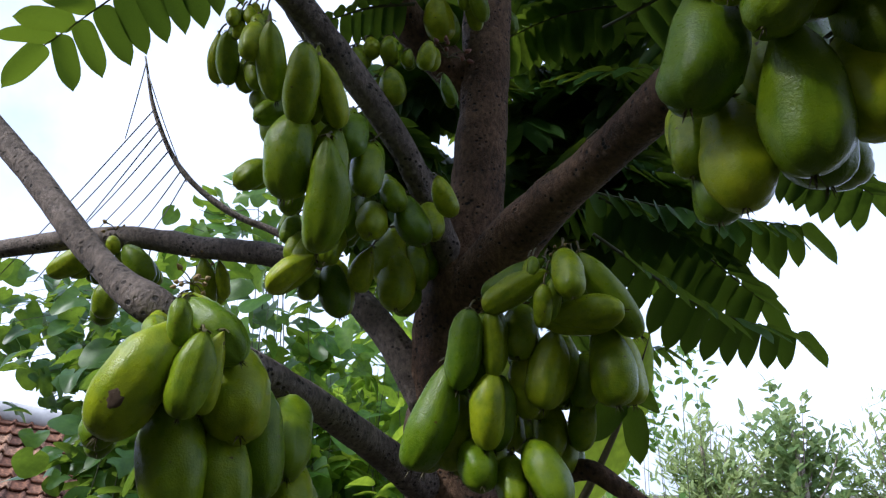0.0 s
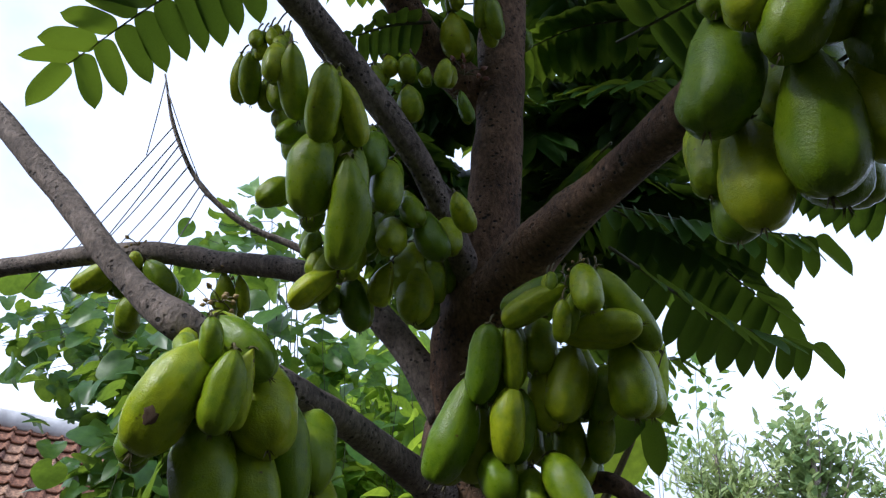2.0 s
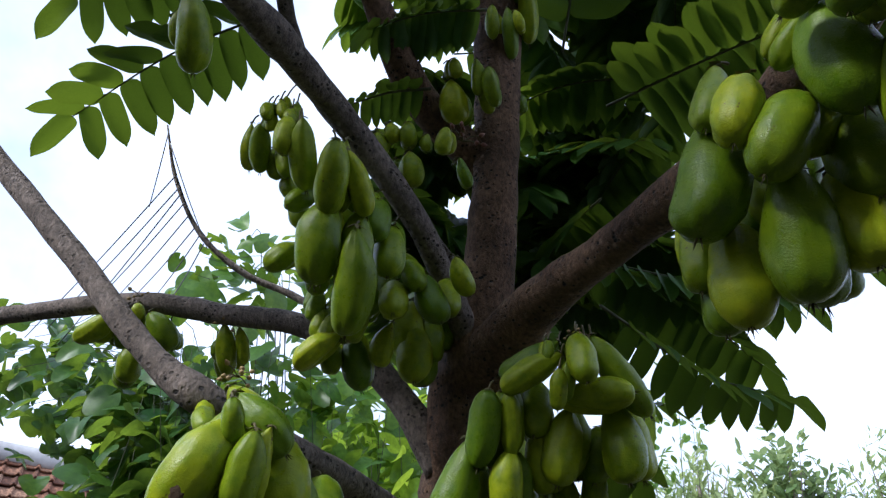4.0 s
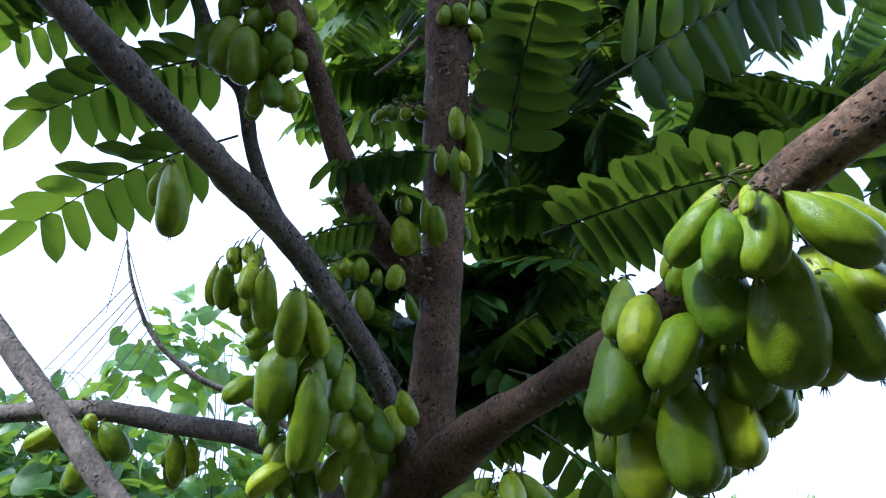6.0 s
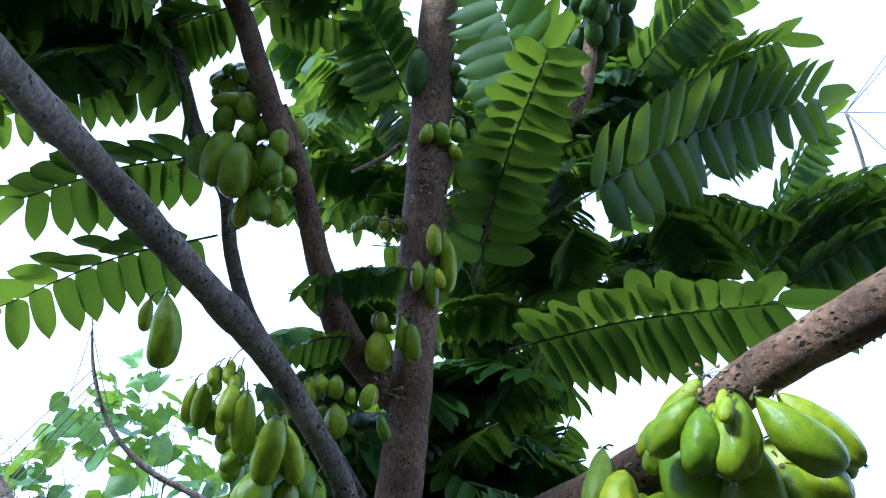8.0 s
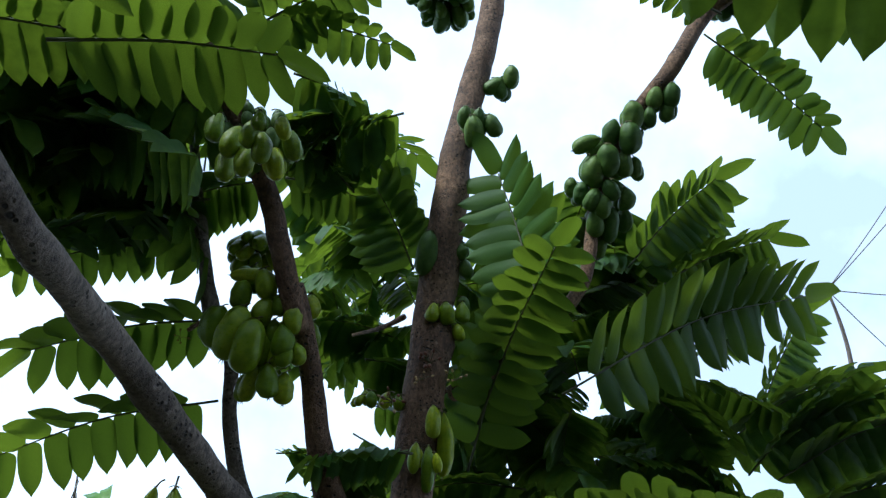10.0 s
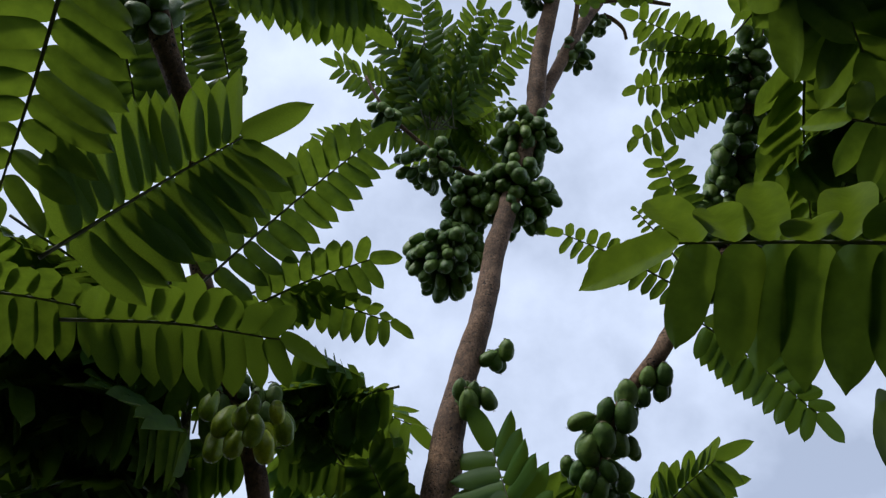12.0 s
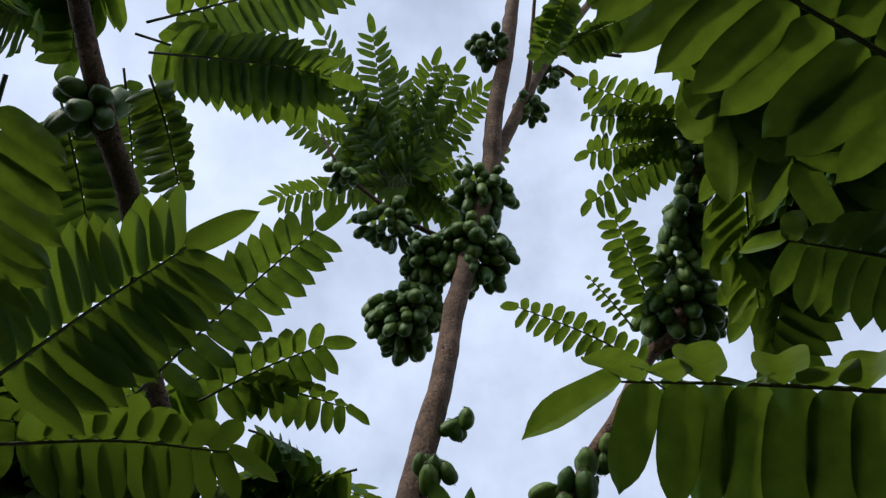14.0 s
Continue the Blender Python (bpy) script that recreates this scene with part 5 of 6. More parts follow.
compound_leaf((0.518, 0.080, 3.467), (0.326, 0.224, 3.356), (0.09, 0.07, 0.99), 10, 0.056, 0.42, 19, 0.06, leaf_green, 1)
compound_leaf((0.495, 0.041, 3.490), (0.281, 0.068, 3.441), (0.06, 0.04, 1.00), 10, 0.046, 0.42, 29, 0.06, leaf_green, 0)
compound_leaf((0.540, 0.431, 3.283), (0.396, 0.258, 3.388), (0.10, 0.11, 0.99), 10, 0.055, 0.42, 19, 0.06, leaf_green, 1)
compound_leaf((0.425, 0.339, 2.947), (0.163, 0.303, 2.993), (0.08, 0.12, 0.99), 12, 0.041, 0.42, 19, 0.06, leaf_green, 1)
compound_leaf((0.397, 0.333, 3.066), (0.301, 0.276, 3.105), (0.07, 0.09, 0.99), 7, 0.020, 0.42, 24, 0.06, leaf_green, 0)
compound_leaf((0.264, -0.108, 2.306), (0.096, -0.029, 2.359), (0.14, -0.04, 0.99), 7, 0.088, 0.36, 34, 0.015, leaf_green, 1)
compound_leaf((0.245, -0.270, 2.365), (0.013, -0.328, 2.464), (0.17, 0.01, 0.98), 9, 0.080, 0.38, 13, 0.02, leaf_green, 1)
compound_leaf((0.362, -0.136, 2.464), (0.238, -0.117, 2.490), (0.15, -0.10, 0.98), 7, 0.056, 0.39, 28, 0.02, leaf_green, 1)
compound_leaf((0.181, -0.100, 2.162), (0.138, -0.074, 2.156), (0.27, 0.16, 0.95), 2, 0.055, 0.45, 55, 0.02, leaf_green, 1)
compound_leaf((0.272, 1.130, 2.186), (0.482, 1.164, 2.071), (0.08, 0.15, 0.98), 10, 0.075, 0.42, 28, 0.05, leaf_green, 1)
# leaves filling the crown
leaf_fill([(0.125, 0.758, 2.706), (0.351, 0.688, 2.700), (0.173, 0.925, 2.450), (0.397, 0.853, 2.449), (0.177, 1.017, 2.935), (0.465, 0.928, 2.928), (0.239, 1.229, 2.611), (0.523, 1.137, 2.609)], 10, 0.075, 52, (0.18, 0.28))
leaf_fill([(-0.218, 0.539, 2.784), (-0.130, 0.529, 2.801), (-0.199, 0.640, 2.696), (-0.109, 0.632, 2.713), (-0.255, 0.724, 3.017), (-0.145, 0.712, 3.039), (-0.231, 0.851, 2.907), (-0.118, 0.841, 2.928)], 5, 0.066, 51, (0.14, 0.2))
leaf_fill([(0.105, 1.022, 2.461), (0.31, 1.032, 2.459), (0.100, 1.127, 2.149), (0.31, 1.137, 2.147), (0.144, 1.479, 2.830), (0.46, 1.494, 2.827), (0.138, 1.635, 2.369), (0.47, 1.649, 2.366)], 24, 0.075, 21, (0.20, 0.34))
leaf_fill([(0.197, 0.937, 2.979), (0.740, 0.881, 2.975), (0.209, 1.074, 2.710), (0.752, 1.017, 2.706), (0.280, 1.360, 3.458), (1.040, 1.281, 3.453), (0.297, 1.551, 3.082), (1.057, 1.472, 3.076)], 28, 0.080, 22, (0.20, 0.34))
leaf_fill([(0.219, 1.021, 2.590), (0.704, 0.971, 2.587), (0.230, 1.149, 2.47), (0.715, 1.098, 2.47), (0.300, 1.429, 2.879), (0.959, 1.361, 2.874), (0.316, 1.602, 2.72), (0.974, 1.534, 2.72)], 11, 0.080, 23, (0.20, 0.34))
leaf_fill([(0.178, 0.926, 2.564), (0.617, 0.830, 2.582), (0.235, 1.130, 2.47), (0.673, 1.034, 2.47), (0.283, 1.386, 2.851), (0.900, 1.251, 2.876), (0.363, 1.674, 2.75), (0.980, 1.538, 2.72)], 8, 0.080, 24, (0.20, 0.34))
leaf_fill([(0.340, 0.899, 2.980), (0.630, 0.835, 2.991), (0.380, 1.041, 2.781), (0.670, 0.977, 2.793), (0.445, 1.174, 3.260), (0.808, 1.095, 3.275), (0.494, 1.352, 3.011), (0.857, 1.273, 3.026)], 14, 0.075, 25, (0.20, 0.34))
leaf_fill([(-0.581, 0.408, 2.684), (-0.309, 0.349, 2.696), (-0.534, 0.576, 2.450), (-0.262, 0.517, 2.461), (-0.748, 0.612, 2.960), (-0.386, 0.533, 2.974), (-0.686, 0.837, 2.646), (-0.324, 0.757, 2.661)], 6, 0.075, 26, (0.20, 0.34))
leaf_fill([(-0.657, 0.458, 2.595), (-0.40, 0.404, 2.610), (-0.619, 0.608, 2.471), (-0.36, 0.553, 2.485), (-0.839, 0.677, 2.826), (-0.46, 0.597, 2.847), (-0.788, 0.874, 2.662), (-0.41, 0.795, 2.684)], 20, 0.075, 27, (0.20, 0.34))
leaf_fill([(-0.571, 0.425, 2.666), (-0.36, 0.372, 2.671), (-0.521, 0.614, 2.563), (-0.32, 0.563, 2.569), (-0.720, 0.662, 2.898), (-0.38, 0.577, 2.907), (-0.654, 0.910, 2.763), (-0.33, 0.829, 2.771)], 28, 0.075, 28, (0.20, 0.34))
leaf_fill([(-0.178, 1.012, 3.022), (0.037, 0.990, 3.020), (-0.162, 1.185, 2.680), (0.052, 1.163, 2.678), (-0.216, 1.267, 3.302), (0.047, 1.240, 3.300), (-0.197, 1.480, 2.883), (0.066, 1.453, 2.881)], 9, 0.075, 29, (0.20, 0.34))
leaf_fill([(-0.192, 0.913, 2.926), (0.012, 0.868, 2.935), (-0.133, 1.126, 2.628), (0.071, 1.081, 2.636), (-0.222, 1.210, 3.211), (0.036, 1.154, 3.222), (-0.147, 1.481, 2.833), (0.111, 1.424, 2.844)], 9, 0.075, 30, (0.20, 0.34))
leaf_fill([(-0.842, 0.009, 3.136), (-0.600, -0.052, 3.142), (-0.789, 0.207, 3.028), (-0.547, 0.146, 3.034), (-1.003, 0.081, 3.398), (-0.709, 0.007, 3.406), (-0.939, 0.322, 3.267), (-0.645, 0.248, 3.274)], 5, 0.075, 31, (0.20, 0.34))
leaf_fill([(-0.262, 0.340, 3.979), (0.084, 0.253, 3.988), (-0.188, 0.618, 3.827), (0.158, 0.531, 3.836), (-0.293, 0.466, 4.369), (0.120, 0.363, 4.380), (-0.205, 0.797, 4.188), (0.207, 0.694, 4.199)], 12, 0.055, 33, (0.20, 0.34))
leaf_fill([(0.297, -0.175, 2.717), (0.453, -0.214, 2.721), (0.328, -0.058, 2.654), (0.484, -0.098, 2.658), (0.471, -0.110, 3.061), (0.695, -0.166, 3.067), (0.515, 0.058, 2.970), (0.740, 0.001, 2.976)], 12, 0.075, 34, (0.12, 0.20))
leaf_fill([(0.121, -0.384, 2.640), (0.354, -0.442, 2.646), (0.165, -0.219, 2.550), (0.398, -0.278, 2.557), (0.239, -0.415, 3.017), (0.596, -0.505, 3.027), (0.306, -0.164, 2.880), (0.663, -0.254, 2.890)], 18, 0.080, 35, (0.14, 0.20))
leaf_fill([(0.150, -0.217, 4.111), (0.540, -0.315, 4.121), (0.214, 0.021, 3.981), (0.604, -0.077, 3.992), (0.225, -0.185, 4.765), (0.733, -0.312, 4.779), (0.308, 0.125, 4.596), (0.815, -0.003, 4.610)], 8, 0.070, 36, (0.20, 0.34))
leaf_fill([(0.088, 1.105, 2.371), (0.30, 1.113, 2.370), (0.084, 1.203, 2.081), (0.30, 1.211, 2.079), (0.110, 1.451, 2.599), (0.42, 1.462, 2.597), (0.105, 1.581, 2.211), (0.42, 1.592, 2.209)], 16, 0.075, 41, (0.20, 0.34))
leaf_fill([(-0.107, 0.955, 2.333), (0.015, 0.958, 2.332), (-0.111, 1.079, 1.963), (0.010, 1.082, 1.963), (-0.149, 1.251, 2.548), (0.013, 1.255, 2.547), (-0.156, 1.417, 2.055), (0.006, 1.421, 2.054)], 44, 0.065, 42, (0.14, 0.22))
compound_leaf((0.846, 1.105, 2.579), (1.196, 0.970, 2.755), (0.23, 0.23, 0.95), 13, 0.111, 0.42, 19, 0.06, leaf_green, 0)
compound_leaf((0.858, 1.077, 2.529), (1.191, 0.961, 2.684), (0.24, 0.23, 0.94), 13, 0.108, 0.42, 19, 0.06, leaf_green, 0)
compound_leaf((0.863, 1.077, 2.444), (1.132, 0.962, 2.530), (0.21, 0.22, 0.95), 12, 0.098, 0.42, 23, 0.06, leaf_green, 0)
compound_leaf((0.810, 1.191, 2.642), (1.074, 1.081, 2.806), (0.18, 0.21, 0.96), 13, 0.104, 0.42, 19, 0.06, leaf_green, 0)
leaf_fill([(0.258, -0.356, 2.928), (0.643, -0.453, 2.938), (0.364, 0.043, 2.711), (0.749, -0.054, 2.721), (0.397, -0.369, 3.316), (0.932, -0.503, 3.330), (0.544, 0.185, 3.014), (1.079, 0.051, 3.028)], 26, 0.080, 44, (0.20, 0.34))
leaf_fill([(0.332, -0.533, 3.464), (0.927, -0.682, 3.480), (0.487, 0.052, 3.145), (1.082, -0.097, 3.161), (0.482, -0.605, 3.995), (1.283, -0.807, 4.016), (0.691, 0.182, 3.566), (1.492, -0.019, 3.587)], 44, 0.080, 45, (0.20, 0.34))
leaf_fill([(0.117, 0.978, 2.570), (0.30, 0.974, 2.569), (0.117, 1.070, 2.356), (0.30, 1.066, 2.355), (0.147, 1.258, 2.803), (0.40, 1.253, 2.802), (0.148, 1.376, 2.530), (0.40, 1.371, 2.529)], 10, 0.075, 46, (0.20, 0.34))
# unseen canopy above the view, added to shade the right-hand leaves
leaf_fill([(0.102, -0.933, 3.582), (0.822, -1.114, 3.601), (0.218, -0.496, 3.344), (0.938, -0.677, 3.363), (0.219, -1.289, 4.546), (1.360, -1.575, 4.576), (0.403, -0.597, 4.169), (1.544, -0.884, 4.199)], 34, 0.085, 48, (0.20, 0.34))
leaf_fill([(0.070, 1.053, 2.090), (0.310, 1.047, 2.089), (0.071, 1.136, 1.912), (0.311, 1.130, 1.911), (0.091, 1.392, 2.189), (0.404, 1.385, 2.187), (0.092, 1.500, 1.957), (0.405, 1.493, 1.956)], 12, 0.075, 49, (0.20, 0.34))

leaf_fill([(0.15, 1.10, 2.28), (0.42, 1.10, 2.28), (0.15, 1.12, 2.06), (0.42, 1.12, 2.06), (0.20, 1.50, 2.38), (0.52, 1.50, 2.38), (0.20, 1.52, 2.13), (0.52, 1.52, 2.13)], 18, 0.070, 50, (0.18, 0.30))

# ---- small flowers on the bark ----
def flower_tuft(place, size, count, seed, mat=None, label="small reddish flowers and dry buds on the bark"):
    rnd = random.Random(seed)
    ob = thing("flower_tuft", place, label, "flower", "flower tufts")
    for i in range(count):
        way = Vector((rnd.uniform(-1, 1), rnd.uniform(-1.2, 0.2), rnd.uniform(-0.8, 0.7))).normalized() * size * rnd.uniform(0.5, 1)
        bm = bmesh.new()
        tube(bm, glide([(0, 0, 0, size * 0.03), (*(way * 0.5 + Vector((0, 0, size * 0.1))), size * 0.03), (*way, size * 0.03)], 3), 5)
        bud = part("bud_stalk", mesh_of("bud_stalk", bm, stalk_green), ob, "", Matrix.Translation(place))
        bm = bmesh.new()
        tube(bm, [(*(way * 0.98), size * 0.03), (*(way * 1.1), size * 0.13), (*(way * 1.25), size * 0.1), (*(way * 1.4), size * 0.02)], 6, 0.3, seed)
        part("petal", mesh_of("petal", bm, mat or flower_red), bud, "", Matrix.Translation(place))


flower_tuft((0.012, 0.736, 2.128), 0.022, 9, 0)
flower_tuft((0.063, 0.760, 2.472), 0.026, 8, 1)
flower_tuft((-0.152, 0.520, 1.819), 0.015, 9, 2, straw, "dry straw-coloured flower stalks above the fruit")
flower_tuft((-0.415, 0.930, 2.010), 0.016, 6, 4, straw, "dry straw-coloured flower stalks above the fruit")
flower_tuft((-0.297, 0.933, 1.976), 0.016, 6, 5, straw, "dry straw-coloured flower stalks above the fruit")
flower_tuft((0.194, 0.278, 1.998), 0.014, 6, 6, straw, "dry straw-coloured flower stalks above the fruit")
flower_tuft((0.102, 0.638, 1.878), 0.013, 6, 7, straw, "dry straw-coloured flower stalks above the fruit")
flower_tuft((0.009, 0.775, 2.410), 0.020, 5, 3)
flower_tuft((-0.325, 0.810, 2.477), 0.014, 5, 11, straw, "dry straw-coloured flower stalks on the bark")
flower_tuft((0.049, 0.722, 2.421), 0.016, 5, 12, straw, "dry straw-coloured flower stalks on the bark")
flower_tuft((0.096, 0.716, 2.423), 0.018, 6, 13, straw, "dry straw-coloured flower stalks on the bark")
flower_tuft((0.009, 0.739, 2.383), 0.020, 6, 14, straw, "dry straw-coloured flower stalks on the bark")


# ---- dry frond and wires ----
def straight(name, parent, a, b, ra, rb, mat, sag=0.0):
    a, b = Vector(a), Vector(b)
    mid = a.lerp(b, 0.5) - Vector((0, 0, sag))
    bm = bmesh.new()
    tube(bm, glide([(*a, ra), (*mid, (ra + rb) / 2), (*b, rb)], 5), 6)
    return part(name, mesh_of(name, bm, mat), parent, "", Matrix.Identity(4))


frond = thing("dead_frond", (-0.152, 1.065, 2.002), "dead leafless twig with thin dry threads trailing", "twig")
bm = bmesh.new()
tube(bm, glide([(*(-0.152, 1.065, 2.002), 0.0062), (*(-0.253, 1.095, 2.064), 0.0056), (*(-0.329, 1.082, 2.097), 0.005), (*(-0.396, 1.060, 2.155), 0.0042), (*(-0.438, 1.041, 2.241), 0.003), (*(-0.456, 1.022, 2.328), 0.0014)], 8), 8, 0.15, 4, 0.3)
part("stem", mesh_of("stem", bm, dry_twig), frond, "", Matrix.Identity(4))
for a, b in (
    ((-0.436, 1.031, 2.240), (-0.608, 1.010, 1.977)),
    ((-0.429, 1.037, 2.224), (-0.577, 1.007, 1.989)),
    ((-0.420, 1.044, 2.201), (-0.522, 1.000, 2.011)),
    ((-0.413, 1.051, 2.183), (-0.491, 0.999, 2.018)),
    ((-0.405, 1.058, 2.163), (-0.464, 0.998, 2.021)),
    ((-0.396, 1.061, 2.153), (-0.433, 0.999, 2.021)),
    ((-0.390, 1.066, 2.140), (-0.404, 0.999, 2.025)),
    ((-0.427, 1.040, 2.213), (-0.561, 1.014, 1.967)),
    ((-0.446, 1.008, 2.309), (-0.434, 0.955, 2.153)),
    ((-0.444, 1.014, 2.291), (-0.351, 0.976, 2.096)),
):
    straight("thread", frond, a, b, 0.0011, 0.0007, wire_grey, 0.004)

node = (2.415, 2.402, 4.349)
stem = thing("bare_stem", (2.75, 2.6, 0.0), "bare dead stem with stretched thin wires", "stem")
bm = bmesh.new()
tube(bm, glide([(2.75, 2.6, 0.0, 0.024), (2.74, 2.55, 1.6, 0.02), (*(2.742, 2.942, 3.510), 0.014), (*(2.594, 2.617, 4.002), 0.012), (*(2.508, 2.493, 4.198), 0.010), (*node, 0.007)], 6), 8, 0.12, 3, 0.3)
part("pole", mesh_of("pole", bm, dry_twig), stem, "", Matrix.Identity(4))
for b in ((1.922, 2.398, 4.310), (2.938, 2.224, 4.288), (2.840, 1.823, 4.872), (2.680, 1.908, 4.796), (2.719, 2.445, 4.036)):
    straight("wire", stem, node, b, 0.0035, 0.0028, wire_grey, 0.01)

# ---- garden shrubs ----
def broad_leaf(lobes, depth, long, cup, seed):
    """A leaf about 1 across on the xy plane: a smooth outline with pointed lobes, notched at its stalk, cupped and wavy."""
    rnd = random.Random(seed)
    verts, faces = [(0.0, 0.0, 0.0)], []
    count = 26
    bend, wave = rnd.uniform(0.15, 0.4), rnd.uniform(0, 6)
    for ring in (0.5, 1.0):
        for k in range(count):
            a = math.pi * (2 * (k + 0.5) / count - 1) * 0.955
            near = abs((lobes * a / 6.2832 + 0.5) % 1.0 - 0.5) * 2 if lobes > 1 else abs(a) / 1.5
            tip = max(0.0, 1 - near / 0.42) * 0.17 * (0.6 + 0.4 * math.cos(a / 2))
            lobe = 1 - depth * (0.5 - 0.5 * math.cos(lobes * a)) * (1 if ring == 1.0 else 0.5)
            r = ring * (0.40 + (long - 0.40) * (0.5 + 0.5 * math.cos(a)) ** 1.2 + tip) * lobe
            x, y = r * math.cos(a), r * math.sin(a)
            verts.append((x + 0.05, y, cup * y * y + 0.05 * abs(y) - bend * x * x + 0.035 * ring * math.sin(3 * a + wave)))
    for k in range(count):
        b, c = k + 1, k + 1 + count
        if k < count - 1:
            faces += [(0, b, b + 1), (b, c, c + 1, b + 1)]
    return verts, faces


def narrow_leaf(wide=1.0):
    shape = [(s, w * wide) for s, w in ((0, 0.01), (0.25, 0.13), (0.55, 0.15), (0.82, 0.09), (1.0, 0.005))]
    verts, faces = [], []
    for s, w in shape:
        verts += [(s, w, -0.15 * s * s + 0.03), (s, 0, -0.15 * s * s), (s, -w, -0.15 * s * s + 0.03)]
    for i in range(len(shape) - 1):
        q = 3 * i
        faces += [(q, q + 3, q + 4, q + 1), (q + 1, q + 4, q + 5, q + 2)]
    return verts, faces


def scatter(name, spots, form, mat, parent):
    """Leaves of a few forms at spots of place, direction, up and size, as one mesh of separate leaves."""
    verts, faces = [], []
    for i, (p, way, up, size) in enumerate(spots):
        shape, sides = form[i % len(form)]
        way = way.normalized()
        side = up.cross(way)
        side = side.normalized() if side.length > 1e-4 else way.orthogonal().normalized()
        face = way.cross(side)
        k = len(verts)
        verts += [(p + (way * x + side * y + face * z) * size)[:] for x, y, z in shape]
        faces += [tuple(k + q for q in f) for f in sides]
    me = bpy.data.meshes.new(name)
    me.from_pydata(verts, [], faces)
    me.materials.append(mat)
    me.polygons.foreach_set("use_smooth", [True] * len(faces))
    ob = part(name, me, parent, "", Matrix.Identity(4))
    return tagged(ob, kind="stuff")


def shrub(label, corners, stems, leaves, size, spread, form, mat, seed, tail=6, root=None, base_z=0.0):
    rnd = random.Random(seed)
    c = [Vector(q) for q in corners]
    middle = sum(c, Vector()) / 8
    ob = thing("shrub", (middle.x, middle.y, base_z), label, "shrub", "garden shrubs")
    spots = []
    for i in range(stems):
        u, v, w = rnd.random(), rnd.random() ** 1.3, rnd.random()
        side = [c[k].lerp(c[k + 1], u) for k in (0, 2, 4, 6)]
        p = side[0].lerp(side[1], v).lerp(side[2].lerp(side[3], v), w)
        foot = Vector((p.x * 0.75 + middle.x * 0.25, p.y * 0.6 + middle.y * 0.4, base_z))
        if root:
            foot = Vector((root[0] + rnd.uniform(-0.1, 0.1), root[1] + rnd.uniform(-0.1, 0.1), base_z))
        knee = foot.lerp(p, 0.6) + Vector((rnd.uniform(-0.1, 0.1), rnd.uniform(-0.1, 0.1), 0.1))
        if root:
            knee = Vector((foot.x * 0.8 + p.x * 0.2, foot.y * 0.8 + p.y * 0.2, p.z - rnd.uniform(0.02, 0.12)))
        rows = glide([(*foot, 0.005), (*knee, 0.0022), (*p, 0.0009)], 7)
        bm = bmesh.new()
        tube(bm, rows, 6, 0.1, i, 0.1)
        part("stem", mesh_of("stem", bm, rachis_green), ob, "", Matrix.Identity(4))
        for k in range(leaves):
            q = Vector(rows[rnd.randrange(len(rows) - tail, len(rows))][:3])
            off = Vector((rnd.gauss(0, 1), rnd.gauss(0, 1), rnd.gauss(0, 0.9))) * spread
            way = Vector((rnd.uniform(-1, 1), rnd.uniform(-1, 0.6), rnd.uniform(-0.9, 0.15)))
            up = Vector((rnd.uniform(-0.8, 0.8), rnd.uniform(-1.1, 0.7), 0.9))
            spots.append((q + off, way, up, size * rnd.uniform(0.55, 1.2)))
    scatter("foliage", spots, form, mat, ob)


NARROW, OVATE = [narrow_leaf()], [narrow_leaf(1.7)]
LOBED = [broad_leaf(3, 0.34, 0.74, 0.25, 1), broad_leaf(5, 0.26, 0.70, -0.3, 2), broad_leaf(1, 0.0, 0.66, 0.5, 3), broad_leaf(1, 0.0, 0.74, -0.2, 4), broad_leaf(3, 0.22, 0.72, 0.4, 5)]
shrub("leafy garden shrub with lobed green leaves", [(-1.517, 2.140, 2.318), (-1.041, 2.165, 2.276), (-1.521, 2.240, 2.020), (-1.045, 2.266, 1.977), (-2.076, 2.893, 2.547), (-1.427, 2.928, 2.489), (-2.082, 3.030, 2.140), (-1.433, 3.065, 2.082)], 22, 9, 0.080, 0.085, LOBED, garden_leaf, 40, 4, (-0.960, 2.737, 1.838))
shrub("leafy garden shrub with broad lobed leaves", [(-0.936, 2.095, 2.179), (-0.766, 2.099, 2.179), (-0.943, 2.271, 1.656), (-0.773, 2.275, 1.655), (-1.302, 2.867, 2.366), (-1.066, 2.873, 2.365), (-1.311, 3.111, 1.643), (-1.076, 3.117, 1.642)], 46, 18, 0.085, 0.11, LOBED, garden_leaf, 41, 6)
shrub("dense dark green garden shrub with lobed leaves", [(-0.875, 2.258, 2.327), (-0.430, 2.269, 2.325), (-0.884, 2.485, 1.652), (-0.439, 2.496, 1.650), (-1.226, 3.115, 2.576), (-0.607, 3.131, 2.573), (-1.239, 3.431, 1.637), (-0.620, 3.447, 1.635)], 54, 17, 0.085, 0.11, LOBED, garden_leaf, 45, 6)
shrub("bright yellow-green garden shrub with lobed leaves", [(-0.468, 2.325, 2.156), (-0.059, 2.335, 2.154), (-0.475, 2.495, 1.650), (-0.066, 2.506, 1.648), (-0.660, 3.209, 2.339), (-0.090, 3.223, 2.336), (-0.669, 3.445, 1.635), (-0.100, 3.460, 1.632)], 44, 17, 0.092, 0.11, LOBED, bright_leaf, 42, 6)
